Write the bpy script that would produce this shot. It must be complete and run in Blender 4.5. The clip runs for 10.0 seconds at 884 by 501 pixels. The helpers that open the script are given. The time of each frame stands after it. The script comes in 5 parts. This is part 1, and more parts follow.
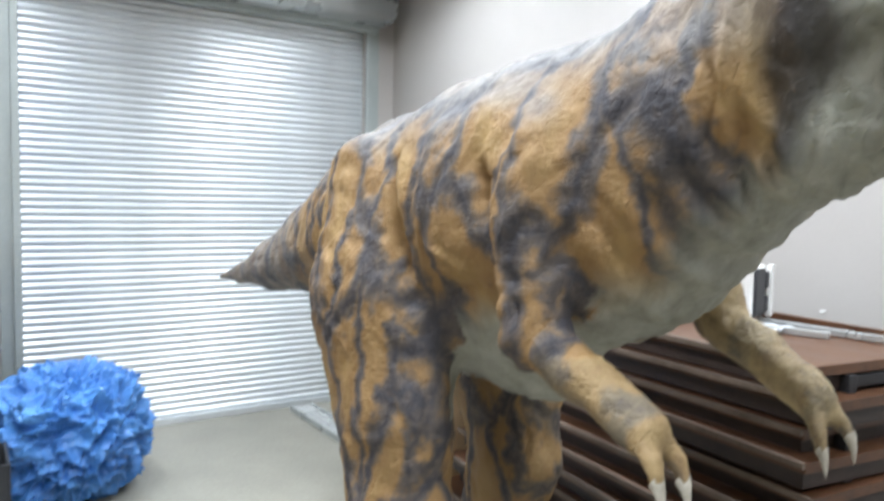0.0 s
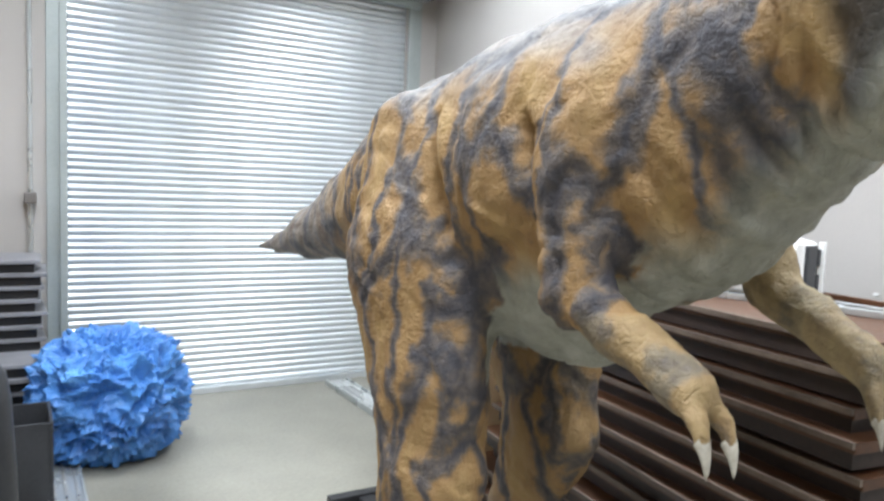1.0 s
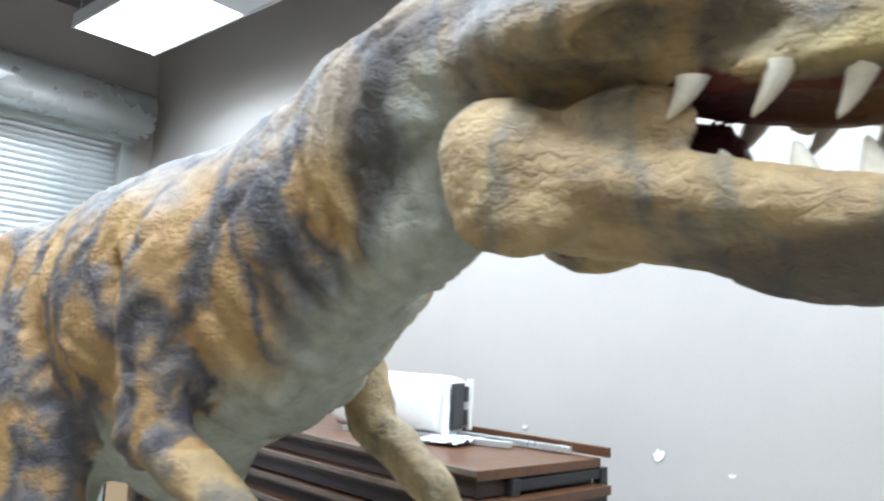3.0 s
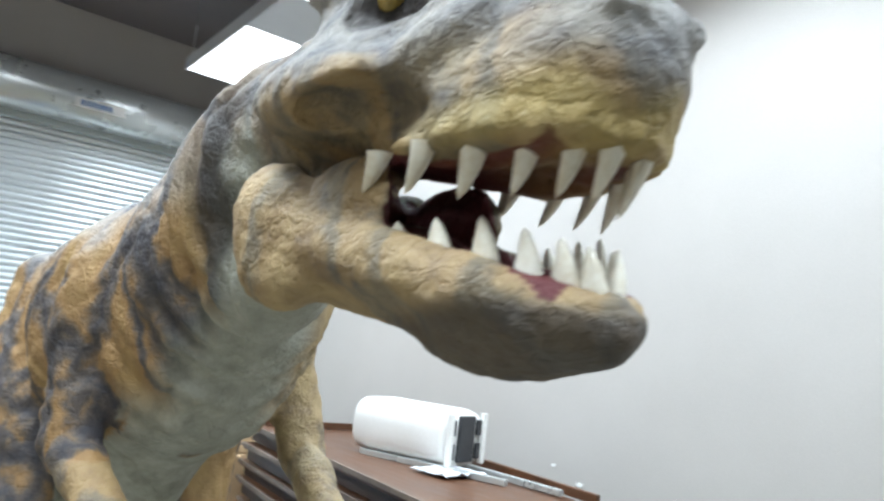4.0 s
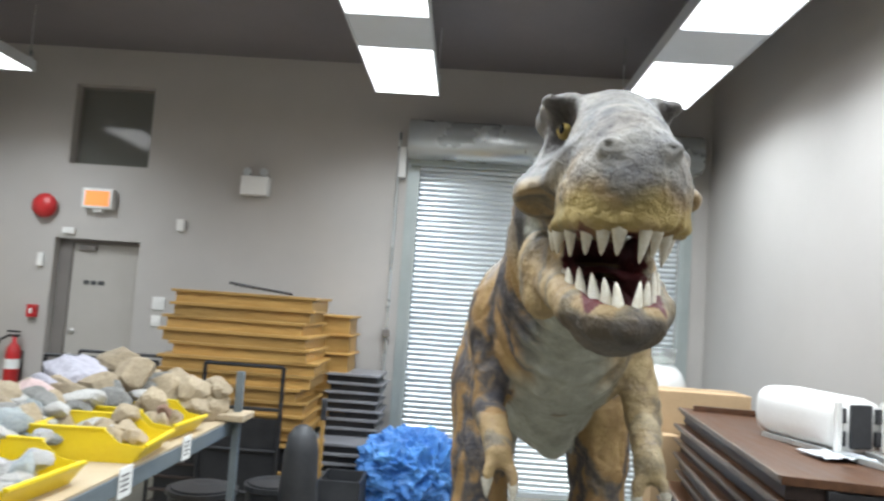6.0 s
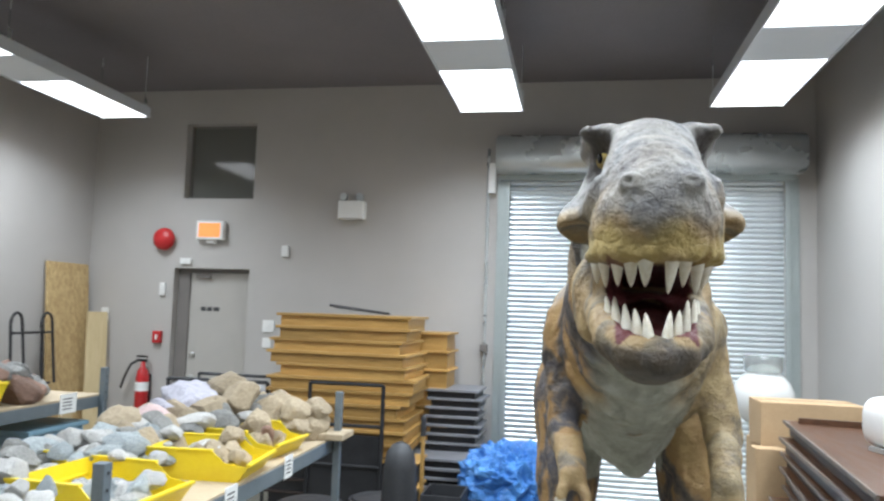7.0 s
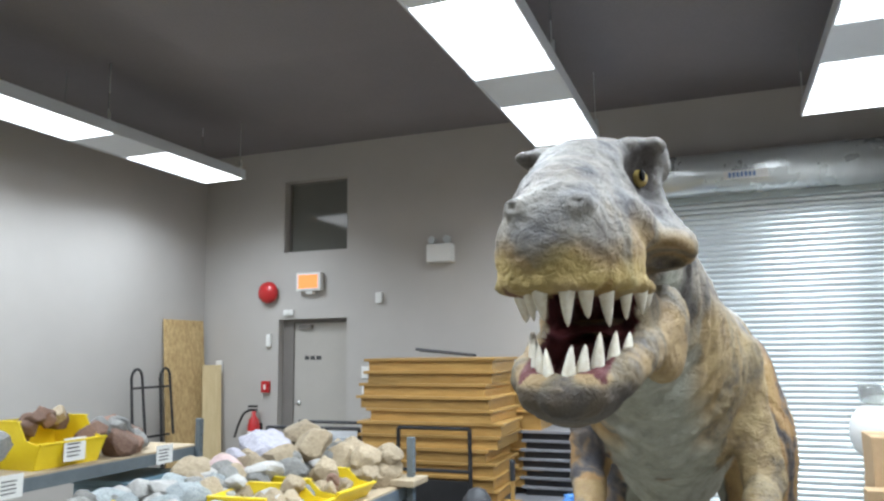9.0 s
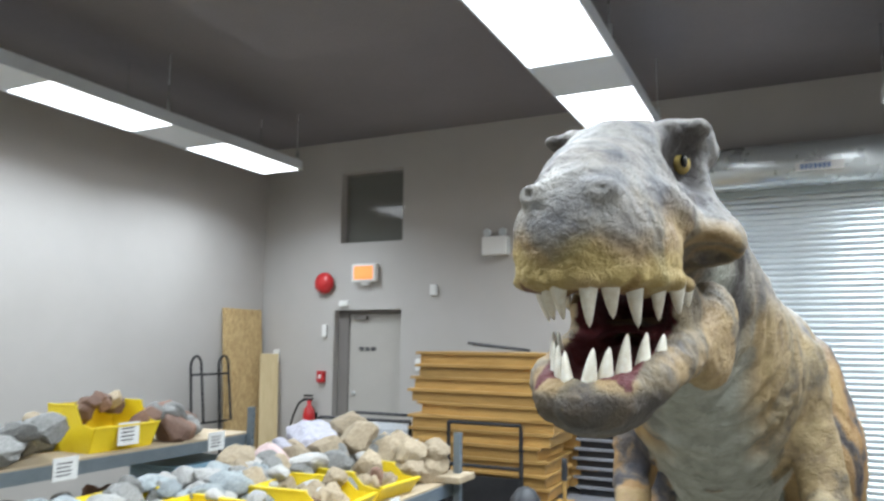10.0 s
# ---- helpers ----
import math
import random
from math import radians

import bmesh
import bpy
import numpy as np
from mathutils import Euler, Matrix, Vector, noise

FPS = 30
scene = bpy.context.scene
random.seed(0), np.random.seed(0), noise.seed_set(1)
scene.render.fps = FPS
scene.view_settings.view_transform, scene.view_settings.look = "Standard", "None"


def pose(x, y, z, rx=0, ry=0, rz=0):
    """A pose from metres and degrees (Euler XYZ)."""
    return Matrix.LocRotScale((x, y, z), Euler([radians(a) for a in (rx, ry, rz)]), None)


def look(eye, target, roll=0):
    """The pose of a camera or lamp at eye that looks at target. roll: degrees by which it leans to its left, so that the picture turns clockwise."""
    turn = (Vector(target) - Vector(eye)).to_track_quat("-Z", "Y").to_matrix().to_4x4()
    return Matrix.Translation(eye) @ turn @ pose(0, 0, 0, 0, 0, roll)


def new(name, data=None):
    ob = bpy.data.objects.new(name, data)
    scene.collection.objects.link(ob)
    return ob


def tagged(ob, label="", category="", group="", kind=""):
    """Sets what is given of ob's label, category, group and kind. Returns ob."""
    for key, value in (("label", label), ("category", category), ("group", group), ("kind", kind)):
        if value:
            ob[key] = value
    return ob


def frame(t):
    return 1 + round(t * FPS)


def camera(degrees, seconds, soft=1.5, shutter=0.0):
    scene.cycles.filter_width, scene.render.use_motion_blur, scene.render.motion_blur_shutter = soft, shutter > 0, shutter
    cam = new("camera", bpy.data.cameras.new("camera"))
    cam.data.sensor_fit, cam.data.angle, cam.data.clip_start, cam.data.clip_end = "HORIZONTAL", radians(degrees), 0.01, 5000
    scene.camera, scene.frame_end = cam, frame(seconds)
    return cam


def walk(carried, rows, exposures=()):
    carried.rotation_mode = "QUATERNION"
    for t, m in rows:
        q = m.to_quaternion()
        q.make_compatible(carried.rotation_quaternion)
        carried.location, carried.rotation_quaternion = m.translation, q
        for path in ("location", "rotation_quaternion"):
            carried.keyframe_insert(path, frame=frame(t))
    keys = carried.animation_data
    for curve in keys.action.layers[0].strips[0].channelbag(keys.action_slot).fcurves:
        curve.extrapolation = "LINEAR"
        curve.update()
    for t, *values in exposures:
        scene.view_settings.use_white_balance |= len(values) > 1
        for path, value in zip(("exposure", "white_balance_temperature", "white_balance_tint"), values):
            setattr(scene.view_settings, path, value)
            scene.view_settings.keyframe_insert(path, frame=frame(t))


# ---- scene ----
cam = camera(62.5, 10.0, soft=2.4, shutter=0.5)

PATH = [
    (0, (-0.302, -5.36, 1.618), (0.798, -3.693, 1.494), 1.0),
    (0.5, (-0.288, -5.332, 1.568), (0.722, -3.624, 1.316), 1.6),
    (1, (-0.285, -5.331, 1.553), (0.726, -3.613, 1.388), 2.2),
    (1.5, (-0.284, -5.382, 1.56), (0.824, -3.717, 1.506), 3.0),
    (2, (-0.244, -5.449, 1.565), (0.957, -3.85, 1.545), 3.2),
    (2.5, (-0.201, -5.519, 1.562), (1.136, -4.032, 1.61), 2.1),
    (3, (-0.094, -5.585, 1.555), (1.408, -4.29, 1.809), 2.6),
    (4.5, (0.365, -6.194, 1.672), (1.253, -4.424, 1.952), 6.8),
    (5, (0.433, -6.34, 1.678), (0.984, -4.436, 1.943), 5.2),
    (5.5, (0.464, -6.656, 1.67), (0.656, -4.672, 1.828), 4.7),
    (7, (0.627, -6.866, 1.739), (0.267, -4.906, 1.904), 1.9),
    (7.5, (0.746, -6.875, 1.747), (0.29, -4.933, 1.892), 1.0),
    (8, (0.805, -6.819, 1.757), (0.435, -4.867, 1.992), 0.9),
    (8.5, (0.92, -6.77, 1.759), (0.36, -4.871, 2.04), 1.0),
    (9, (1.014, -6.705, 1.748), (0.309, -4.852, 2.018), -0.7),
    (9.5, (1.013, -6.633, 1.751), (0.271, -4.802, 2.061), -1.1),
    (10, (1.052, -6.583, 1.758), (0.186, -4.797, 2.008), 0.6),
]
walk(cam, [(t, look(eye, target, roll)) for t, eye, target, roll in PATH], [(0.0, 0.22, 6500, 14), (2.4, 0.24, 6600, 15), (3.0, 0.5, 6150, 11), (4.5, 0.1, 6400, 9), (5.5, 0.05, 6700, 12), (7.0, 0.1, 6400, 12), (10.0, 0.16, 6350, 11)])

# ---- light ----
world = bpy.data.worlds.new("world")
world.use_nodes = True
world.node_tree.nodes["Background"].inputs[0].default_value = (0.02, 0.02, 0.022, 1)
world.node_tree.nodes["Background"].inputs[1].default_value = 0.3
scene.world = world
LAMP = 4.0            # glow of the diffusers
TUBE = 34.0           # watts of light from the tubes of one fixture

# ---- materials ----
def mat(name, rough=0.6, metal=0.0):
    m = bpy.data.materials.new(name)
    m.use_nodes = True
    b = m.node_tree.nodes["Principled BSDF"]
    b.inputs["Roughness"].default_value = rough
    b.inputs["Metallic"].default_value = metal
    return m, m.node_tree, b


def node(nt, kind, **sockets):
    n = nt.nodes.new(kind)
    for k, v in sockets.items():
        n.inputs[k.replace("_", " ")].default_value = v
    return n


def ramp(nt, stops):
    r = nt.nodes.new("ShaderNodeValToRGB")
    el = r.color_ramp.elements
    while len(el) < len(stops):
        el.new(0.5)
    for e, (p, c) in zip(el, stops):
        e.position = p
        e.color = (*c, 1)
    return r


def surface(name, c1, c2, scale=6.0, fine=60.0, rough=0.6, metal=0.0, bump=0.05, rand=0.0, stretch=None, detail=5.0):
    """Two colours mixed by a coarse and a fine noise, with relief."""
    m, nt, b = mat(name, rough, metal)
    tc = node(nt, "ShaderNodeTexCoord")
    mp = node(nt, "ShaderNodeMapping")
    if stretch:
        mp.inputs["Scale"].default_value = stretch
    nt.links.new(tc.outputs["Object"], mp.inputs["Vector"])
    n1 = node(nt, "ShaderNodeTexNoise", Scale=scale, Detail=detail, Roughness=0.6)
    n2 = node(nt, "ShaderNodeTexNoise", Scale=fine, Detail=3.0, Roughness=0.6)
    for n in (n1, n2):
        nt.links.new(mp.outputs[0], n.inputs["Vector"])
    mix = node(nt, "ShaderNodeMix")
    mix.inputs[0].default_value = 0.35
    nt.links.new(n1.outputs[0], mix.inputs[2])
    nt.links.new(n2.outputs[0], mix.inputs[3])
    r = ramp(nt, [(0.3, c1), (0.7, c2)])
    nt.links.new(mix.outputs[0], r.inputs[0])
    out = r.outputs[0]
    if rand:
        oi = node(nt, "ShaderNodeObjectInfo")
        hs = node(nt, "ShaderNodeHueSaturation")
        mr = node(nt, "ShaderNodeMapRange")
        mr.inputs["To Min"].default_value, mr.inputs["To Max"].default_value = 1 - rand, 1 + rand
        nt.links.new(oi.outputs["Random"], mr.inputs["Value"])
        nt.links.new(mr.outputs[0], hs.inputs["Value"])
        nt.links.new(out, hs.inputs["Color"])
        out = hs.outputs[0]
    nt.links.new(out, b.inputs["Base Color"])
    rr = node(nt, "ShaderNodeMapRange")
    rr.inputs["To Min"].default_value, rr.inputs["To Max"].default_value = max(0.05, rough - 0.12), min(1, rough + 0.12)
    nt.links.new(n1.outputs[0], rr.inputs["Value"])
    nt.links.new(rr.outputs[0], b.inputs["Roughness"])
    if bump:
        bp = node(nt, "ShaderNodeBump", Strength=bump * 4, Distance=0.01)
        nt.links.new(mix.outputs[0], bp.inputs["Height"])
        nt.links.new(bp.outputs[0], b.inputs["Normal"])
    return m


def glow(name, color, strength):
    m, nt, b = mat(name)
    b.inputs["Base Color"].default_value = (*color, 1)
    b.inputs["Emission Color"].default_value = (*color, 1)
    b.inputs["Emission Strength"].default_value = strength
    return m


M_WALL = surface("taupe_wall_paint", (0.41, 0.385, 0.36), (0.475, 0.45, 0.425), 1.2, 140, 0.6, bump=0.02)
M_CEIL = surface("dark_ceiling_paint", (0.165, 0.150, 0.160), (0.22, 0.20, 0.212), 0.8, 70, 0.8, bump=0.02)
M_FLOOR = surface("polished_concrete", (0.19, 0.18, 0.145), (0.33, 0.315, 0.265), 1.6, 45, 0.42, bump=0.015, detail=8)
M_ZINC = surface("galvanised_slat", (0.68, 0.72, 0.74), (0.84, 0.88, 0.90), 3.0, 90, 0.38, 0.75, 0.02, 0.05)
M_STEEL = surface("grey_green_steel", (0.33, 0.37, 0.36), (0.44, 0.48, 0.47), 2.5, 80, 0.45, 0.3, 0.02)
M_HOOD = surface("hood_sheet_steel", (0.50, 0.53, 0.53), (0.62, 0.65, 0.65), 2.0, 60, 0.28, 0.6, 0.0)
M_WHITE = surface("white_plastic", (0.72, 0.71, 0.68), (0.80, 0.79, 0.77), 5, 80, 0.45, bump=0.01)
M_DOOR = surface("grey_door_paint", (0.40, 0.375, 0.34), (0.45, 0.425, 0.39), 2, 90, 0.5, bump=0.02)
M_FRAME = surface("door_frame_paint", (0.15, 0.135, 0.125), (0.20, 0.18, 0.165), 3, 90, 0.5, bump=0.02)
M_RED = surface("red_enamel", (0.42, 0.015, 0.02), (0.55, 0.03, 0.03), 4, 60, 0.3, bump=0.01)
M_BLACK = surface("black_steel", (0.012, 0.012, 0.014), (0.035, 0.034, 0.036), 6, 80, 0.45, 0.2, 0.03)
M_RUBBER = surface("black_plastic", (0.02, 0.021, 0.024), (0.045, 0.046, 0.05), 5, 60, 0.5, bump=0.03)
M_PLYW = surface("varnished_platform_board", (0.36, 0.20, 0.055), (0.57, 0.345, 0.11), 5, 60, 0.45, bump=0.03, rand=0.26, stretch=(1, 8, 8))
M_GREYB = surface("grey_platform_board", (0.16, 0.16, 0.17), (0.30, 0.30, 0.32), 6, 70, 0.5, bump=0.03, rand=0.12)
M_MAHOG = surface("mahogany_panel", (0.042, 0.017, 0.008), (0.125, 0.054, 0.024), 4, 60, 0.38, bump=0.03, rand=0.2, stretch=(8, 1, 8))
M_EDGE = surface("pale_panel_edge", (0.07, 0.05, 0.036), (0.21, 0.16, 0.125), 6, 90, 0.5, bump=0.03, rand=0.2)
M_DARKP = surface("dark_panel_side", (0.018, 0.012, 0.010), (0.05, 0.032, 0.026), 5, 60, 0.5, bump=0.03, rand=0.2)
M_CARD = surface("cardboard", (0.42, 0.28, 0.15), (0.52, 0.36, 0.21), 3, 80, 0.8, bump=0.03)
M_OSB = surface("strand_board", (0.34, 0.21, 0.08), (0.68, 0.50, 0.25), 28, 90, 0.7, bump=0.08, stretch=(1, 1, 0.5), detail=2)
M_PINE = surface("pine_plank", (0.48, 0.36, 0.19), (0.62, 0.50, 0.29), 6, 70, 0.6, bump=0.03, stretch=(6, 6, 0.6))
M_YELLOW = surface("yellow_plastic_bin", (0.78, 0.56, 0.012), (0.86, 0.66, 0.03), 6, 70, 0.38, bump=0.02)
M_SHELF = surface("blue_grey_shelf_steel", (0.13, 0.16, 0.18), (0.20, 0.235, 0.26), 5, 90, 0.45, 0.3, 0.03)
M_DECK = surface("shelf_deck_board", (0.40, 0.31, 0.20), (0.52, 0.42, 0.29), 6, 80, 0.7, bump=0.03)
M_PAPER = surface("paper_label", (0.74, 0.74, 0.72), (0.84, 0.84, 0.82), 6, 60, 0.7, bump=0.01)
M_INK = surface("dark_print", (0.05, 0.05, 0.055), (0.09, 0.09, 0.09), 9, 60, 0.7, bump=0)
M_BLUEP = surface("blue_plate", (0.08, 0.16, 0.34), (0.12, 0.22, 0.42), 9, 60, 0.5, bump=0)
M_CHROME = surface("brushed_metal", (0.55, 0.55, 0.54), (0.7, 0.7, 0.68), 8, 90, 0.3, 0.9, 0.01)
M_GLASSDARK, _nt, _b = mat("dark_window_glass", 0.08)
_b.inputs["Base Color"].default_value = (0.15, 0.15, 0.135, 1)
M_BLIND = surface("dusty_blind", (0.10, 0.10, 0.09), (0.17, 0.165, 0.15), 6, 60, 0.6, bump=0.02)
M_LAMP = glow("fluorescent_diffuser", (0.93, 0.97, 1.0), LAMP)
M_GLOBE, _nt, _b = mat("frosted_globe", 0.25)
_b.inputs["Base Color"].default_value = (0.85, 0.85, 0.83, 1)
_b.inputs["Transmission Weight"].default_value = 0.25
M_CLEAR, _nt, _b = mat("clear_glass", 0.12)
_b.inputs["Base Color"].default_value = (0.85, 0.88, 0.86, 1)
_b.inputs["Transmission Weight"].default_value = 0.85
M_EXIT = glow("lit_exit_face", (0.9, 0.30, 0.08), 0.55)
M_PANELW = surface("white_fixture_enamel", (0.55, 0.57, 0.6), (0.62, 0.64, 0.67), 3, 60, 0.4, bump=0.01)

ROCKS = [surface("grey_rock", (0.13, 0.13, 0.125), (0.34, 0.33, 0.31), 9, 60, 0.8, bump=0.2, rand=0.25),
         surface("tan_rock", (0.26, 0.20, 0.13), (0.48, 0.39, 0.27), 8, 60, 0.8, bump=0.2, rand=0.2),
         surface("pale_rock", (0.36, 0.35, 0.33), (0.60, 0.58, 0.55), 9, 60, 0.75, bump=0.2, rand=0.15),
         surface("lavender_rock", (0.30, 0.29, 0.34), (0.56, 0.54, 0.60), 8, 60, 0.7, bump=0.2, rand=0.15),
         surface("red_brown_rock", (0.12, 0.065, 0.045), (0.30, 0.18, 0.13), 9, 60, 0.8, bump=0.2, rand=0.25),
         surface("blue_green_rock", (0.20, 0.235, 0.245), (0.50, 0.53, 0.53), 10, 60, 0.7, bump=0.2, rand=0.2),
         surface("pink_rock", (0.52, 0.36, 0.34), (0.68, 0.52, 0.50), 8, 60, 0.75, bump=0.2, rand=0.1)]

# blue tarpaulin
M_TARP, nt, b = mat("blue_tarpaulin", 0.32)
tc = node(nt, "ShaderNodeTexCoord")
n1 = node(nt, "ShaderNodeTexNoise", Scale=5.0, Detail=6.0)
nt.links.new(tc.outputs["Object"], n1.inputs["Vector"])
r = ramp(nt, [(0.3, (0.035, 0.145, 0.44)), (0.75, (0.11, 0.33, 0.72))])
nt.links.new(n1.outputs[0], r.inputs[0])
nt.links.new(r.outputs[0], b.inputs["Base Color"])
v1 = node(nt, "ShaderNodeTexVoronoi", Scale=13.0)
n3 = node(nt, "ShaderNodeTexNoise", Scale=9.0, Detail=4.0)
nt.links.new(tc.outputs["Object"], n3.inputs["Vector"])
nt.links.new(n3.outputs["Color"], v1.inputs["Vector"])
bp = node(nt, "ShaderNodeBump", Strength=0.35, Distance=0.02)
nt.links.new(v1.outputs["Distance"], bp.inputs["Height"])
nt.links.new(bp.outputs[0], b.inputs["Normal"])


# ---- mesh helpers ----
def finish(name, bm, material, parent=None, label="", smooth=False):
    me = bpy.data.meshes.new(name)
    bmesh.ops.recalc_face_normals(bm, faces=bm.faces)
    bm.to_mesh(me)
    bm.free()
    for m in (material if isinstance(material, (list, tuple)) else [material]):
        me.materials.append(m)
    if smooth:
        for p in me.polygons:
            p.use_smooth = True
    ob = new(name, me)
    if parent is not None:
        ob.parent = parent
        ob.matrix_parent_inverse = parent.matrix_basis.inverted()
    if label:
        ob["label"] = label
    return ob


def part(name, bm, material, parent, label="", smooth=False):
    return finish(name, bm, material, parent, label, smooth)


def thing(name, at, label, category, group="", kind=""):
    ob = new(name)
    ob.empty_display_size = 0.1
    ob.matrix_basis = pose(*at)
    return tagged(ob, label, category, group, kind)


def box(x0, x1, y0, y1, z0, z1, bevel=0.0, bm=None, m=None):
    own = bmesh.new()
    bmesh.ops.create_cube(own, size=1.0)
    for v in own.verts:
        v.co = Vector((x0 + (v.co.x + 0.5) * (x1 - x0), y0 + (v.co.y + 0.5) * (y1 - y0), z0 + (v.co.z + 0.5) * (z1 - z0)))
    if bevel:
        bmesh.ops.bevel(own, geom=own.edges[:], offset=bevel, segments=2, affect="EDGES", profile=0.6)
    if m is not None:
        own.transform(m)
    return merge(bm, own)


def merge(bm, own):
    if bm is None:
        return own
    me = bpy.data.meshes.new("tmp")
    own.to_mesh(me)
    own.free()
    bm.from_mesh(me)
    bpy.data.meshes.remove(me)
    return bm


def rod(p0, p1, r0, r1=None, seg=10, bm=None, caps=True):
    p0, p1 = Vector(p0), Vector(p1)
    own = bmesh.new()
    bmesh.ops.create_cone(own, cap_ends=caps, segments=seg, radius1=r0, radius2=r0 if r1 is None else r1, depth=(p1 - p0).length)
    own.transform(Matrix.Translation((p0 + p1) / 2) @ (p1 - p0).to_track_quat("Z", "Y").to_matrix().to_4x4())
    return merge(bm, own)


def bars(points, r, seg=8, bm=None):
    for a, c in zip(points, points[1:]):
        bm = rod(a, c, r, None, seg, bm)
    return bm


def lathe(profile, at, axis="Z", seg=24, bm=None):
    """A turned body: (radius, height) pairs round an axis."""
    own = bmesh.new()
    rings = []
    for rad, h in profile:
        rings.append([own.verts.new((rad * math.cos(2 * math.pi * i / seg), rad * math.sin(2 * math.pi * i / seg), h)) for i in range(seg)])
    for a, c in zip(rings, rings[1:]):
        for i in range(seg):
            own.faces.new((a[i], a[(i + 1) % seg], c[(i + 1) % seg], c[i]))
    own.faces.new(rings[0][::-1])
    own.faces.new(rings[-1])
    turn = {"Z": Matrix.Identity(4), "Y": Matrix.Rotation(radians(90), 4, "X"), "X": Matrix.Rotation(radians(90), 4, "Y")}[axis]
    own.transform(Matrix.Translation(at) @ turn)
    return merge(bm, own)


def structure(name, bm, material, label, category, parent=None):
    return tagged(finish(name, bm, material, parent), label, category, kind="structure")


# ---- room ----
XL, XR, YB, ZC = -4.40, 2.72, -9.2, 3.95
CW, CH = 2.46, 3.01          # curtain of the roller door
DL, DR, DT = -3.42, -2.60, 2.09
WL, WR, WB, WT = -3.37, -2.60, 2.81, 3.59
structure("floor", box(XL - 0.2, XR + 0.2, YB - 0.2, 0.4, -0.2, 0.0), M_FLOOR, "smooth grey-brown concrete floor with stains", "floor")
structure("ceiling", box(XL - 0.2, XR + 0.2, YB - 0.2, 0.4, ZC, ZC + 0.2), M_CEIL, "dark brown painted ceiling high above", "ceiling")
T = 0.2
bm = box(XL, DL, 0, T, 0, ZC)
bm = box(DR, 0.0, 0, T, 0, ZC, bm=bm)
bm = box(CW, XR, 0, T, 0, ZC, bm=bm)
bm = box(0.0, CW, 0, T, CH, ZC, bm=bm)
bm = box(DL, DR, 0, T, DT, WB, bm=bm)
bm = box(DL, DR, 0, T, WT, ZC, bm=bm)
bm = box(DL, WL, 0, T, WB, WT, bm=bm)
structure("wall_north", bm, M_WALL, "taupe painted wall with a steel door and a high window", "wall")
structure("wall_east", box(XR, XR + 0.2, YB, T, 0, ZC), M_WALL, "taupe painted wall with torn tape marks", "wall")
structure("wall_west", box(XL - 0.2, XL, YB, T, 0, ZC), M_WALL, "taupe painted side wall", "wall")
structure("wall_south", box(XL - 0.2, XR + 0.2, YB - 0.2, YB, 0, ZC), M_WALL, "taupe painted end wall", "wall")
structure("wall_outer", box(XL - 0.2, XR + 0.2, 0.42, 0.5, 0, ZC), M_FRAME, "dark outer closing wall", "wall")
structure("soffit", box(-2.2, -0.42, YB, -2.58, 3.74, ZC + 0.004), M_CEIL, "dark painted boxed-in duct under the ceiling", "soffit")

# torn tape on the east wall
for i, (y, z, w, h) in enumerate([(-4.336, 1.157, 0.05, 0.05), (-3.858, 1.146, 0.04, 0.02), (-4.62, 1.12, 0.03, 0.015), (-3.7, 1.2, 0.03, 0.015)]):
    bm = bmesh.new()
    pts = [(0, -1), (0.6, -0.8), (1, 0.2), (0.5, 0.4), (0.3, 1), (-0.4, 0.7), (-1, 0.8), (-0.8, -0.2)]
    vs = [bm.verts.new((XR - 0.004, y + a * w / 2, z + c * h / 2)) for a, c in pts]
    f = bm.faces.new(vs)
    g = bmesh.ops.extrude_face_region(bm, geom=[f])
    bmesh.ops.translate(bm, verts=[v for v in g["geom"] if isinstance(v, bmesh.types.BMVert)], vec=(0.003, 0, 0))
    tagged(finish("tape_scrap", bm, M_PAPER), "torn scrap of white tape on the wall", "tape", "tape scraps on the wall")

# ---- roller door ----
door = thing("roller_shutter", (CW / 2, 0.0, 0, 0, 0, 0), "closed galvanised steel roller shutter with grey-green guides", "roller shutter")
SLAT = CH / 62
bm = bmesh.new()
prof = [(-0.5, 0.0), (-0.42, -0.006), (-0.2, -0.013), (0.0, -0.015), (0.2, -0.013), (0.38, -0.006), (0.46, 0.004), (0.5, 0.0)]
for x in (0.0, CW):
    for h, o in prof:
        bm.verts.new((x, 0.06 + o, h * SLAT))
bm.verts.ensure_lookup_table()
n = len(prof)
for i in range(n - 1):
    bm.faces.new((bm.verts[i], bm.verts[i + 1], bm.verts[n + i + 1], bm.verts[n + i]))
slat_mesh = bpy.data.meshes.new("slat")
bm.to_mesh(slat_mesh)
bm.free()
slat_mesh.materials.append(M_ZINC)
for i in range(61):
    s = new("slat", slat_mesh)
    s.location = (0, 0, (i + 1.5) * SLAT)
    s.parent = door
    s.matrix_parent_inverse = door.matrix_basis.inverted()
part("bottom_bar", box(0.0, CW, 0.03, 0.08, 0.0, SLAT, 0.006), M_ZINC, door)
part("backing", box(0.0, CW, 0.085, 0.095, 0.0, CH), M_HOOD, door)
for x0, x1 in ((-0.11, 0.0), (CW, CW + 0.11)):
    part("guide", box(x0, x1, -0.02, -0.002, 0.0, CH + 0.02, 0.004), M_STEEL, door, "grey-green steel guide rail")
    xa = x0 + 0.075 if x0 < 0 else x0 - 0.012
    part("guide_channel", box(xa, xa + 0.045, -0.05, -0.021, 0.0, CH, 0.004), M_STEEL, door)
hood = bmesh.new()
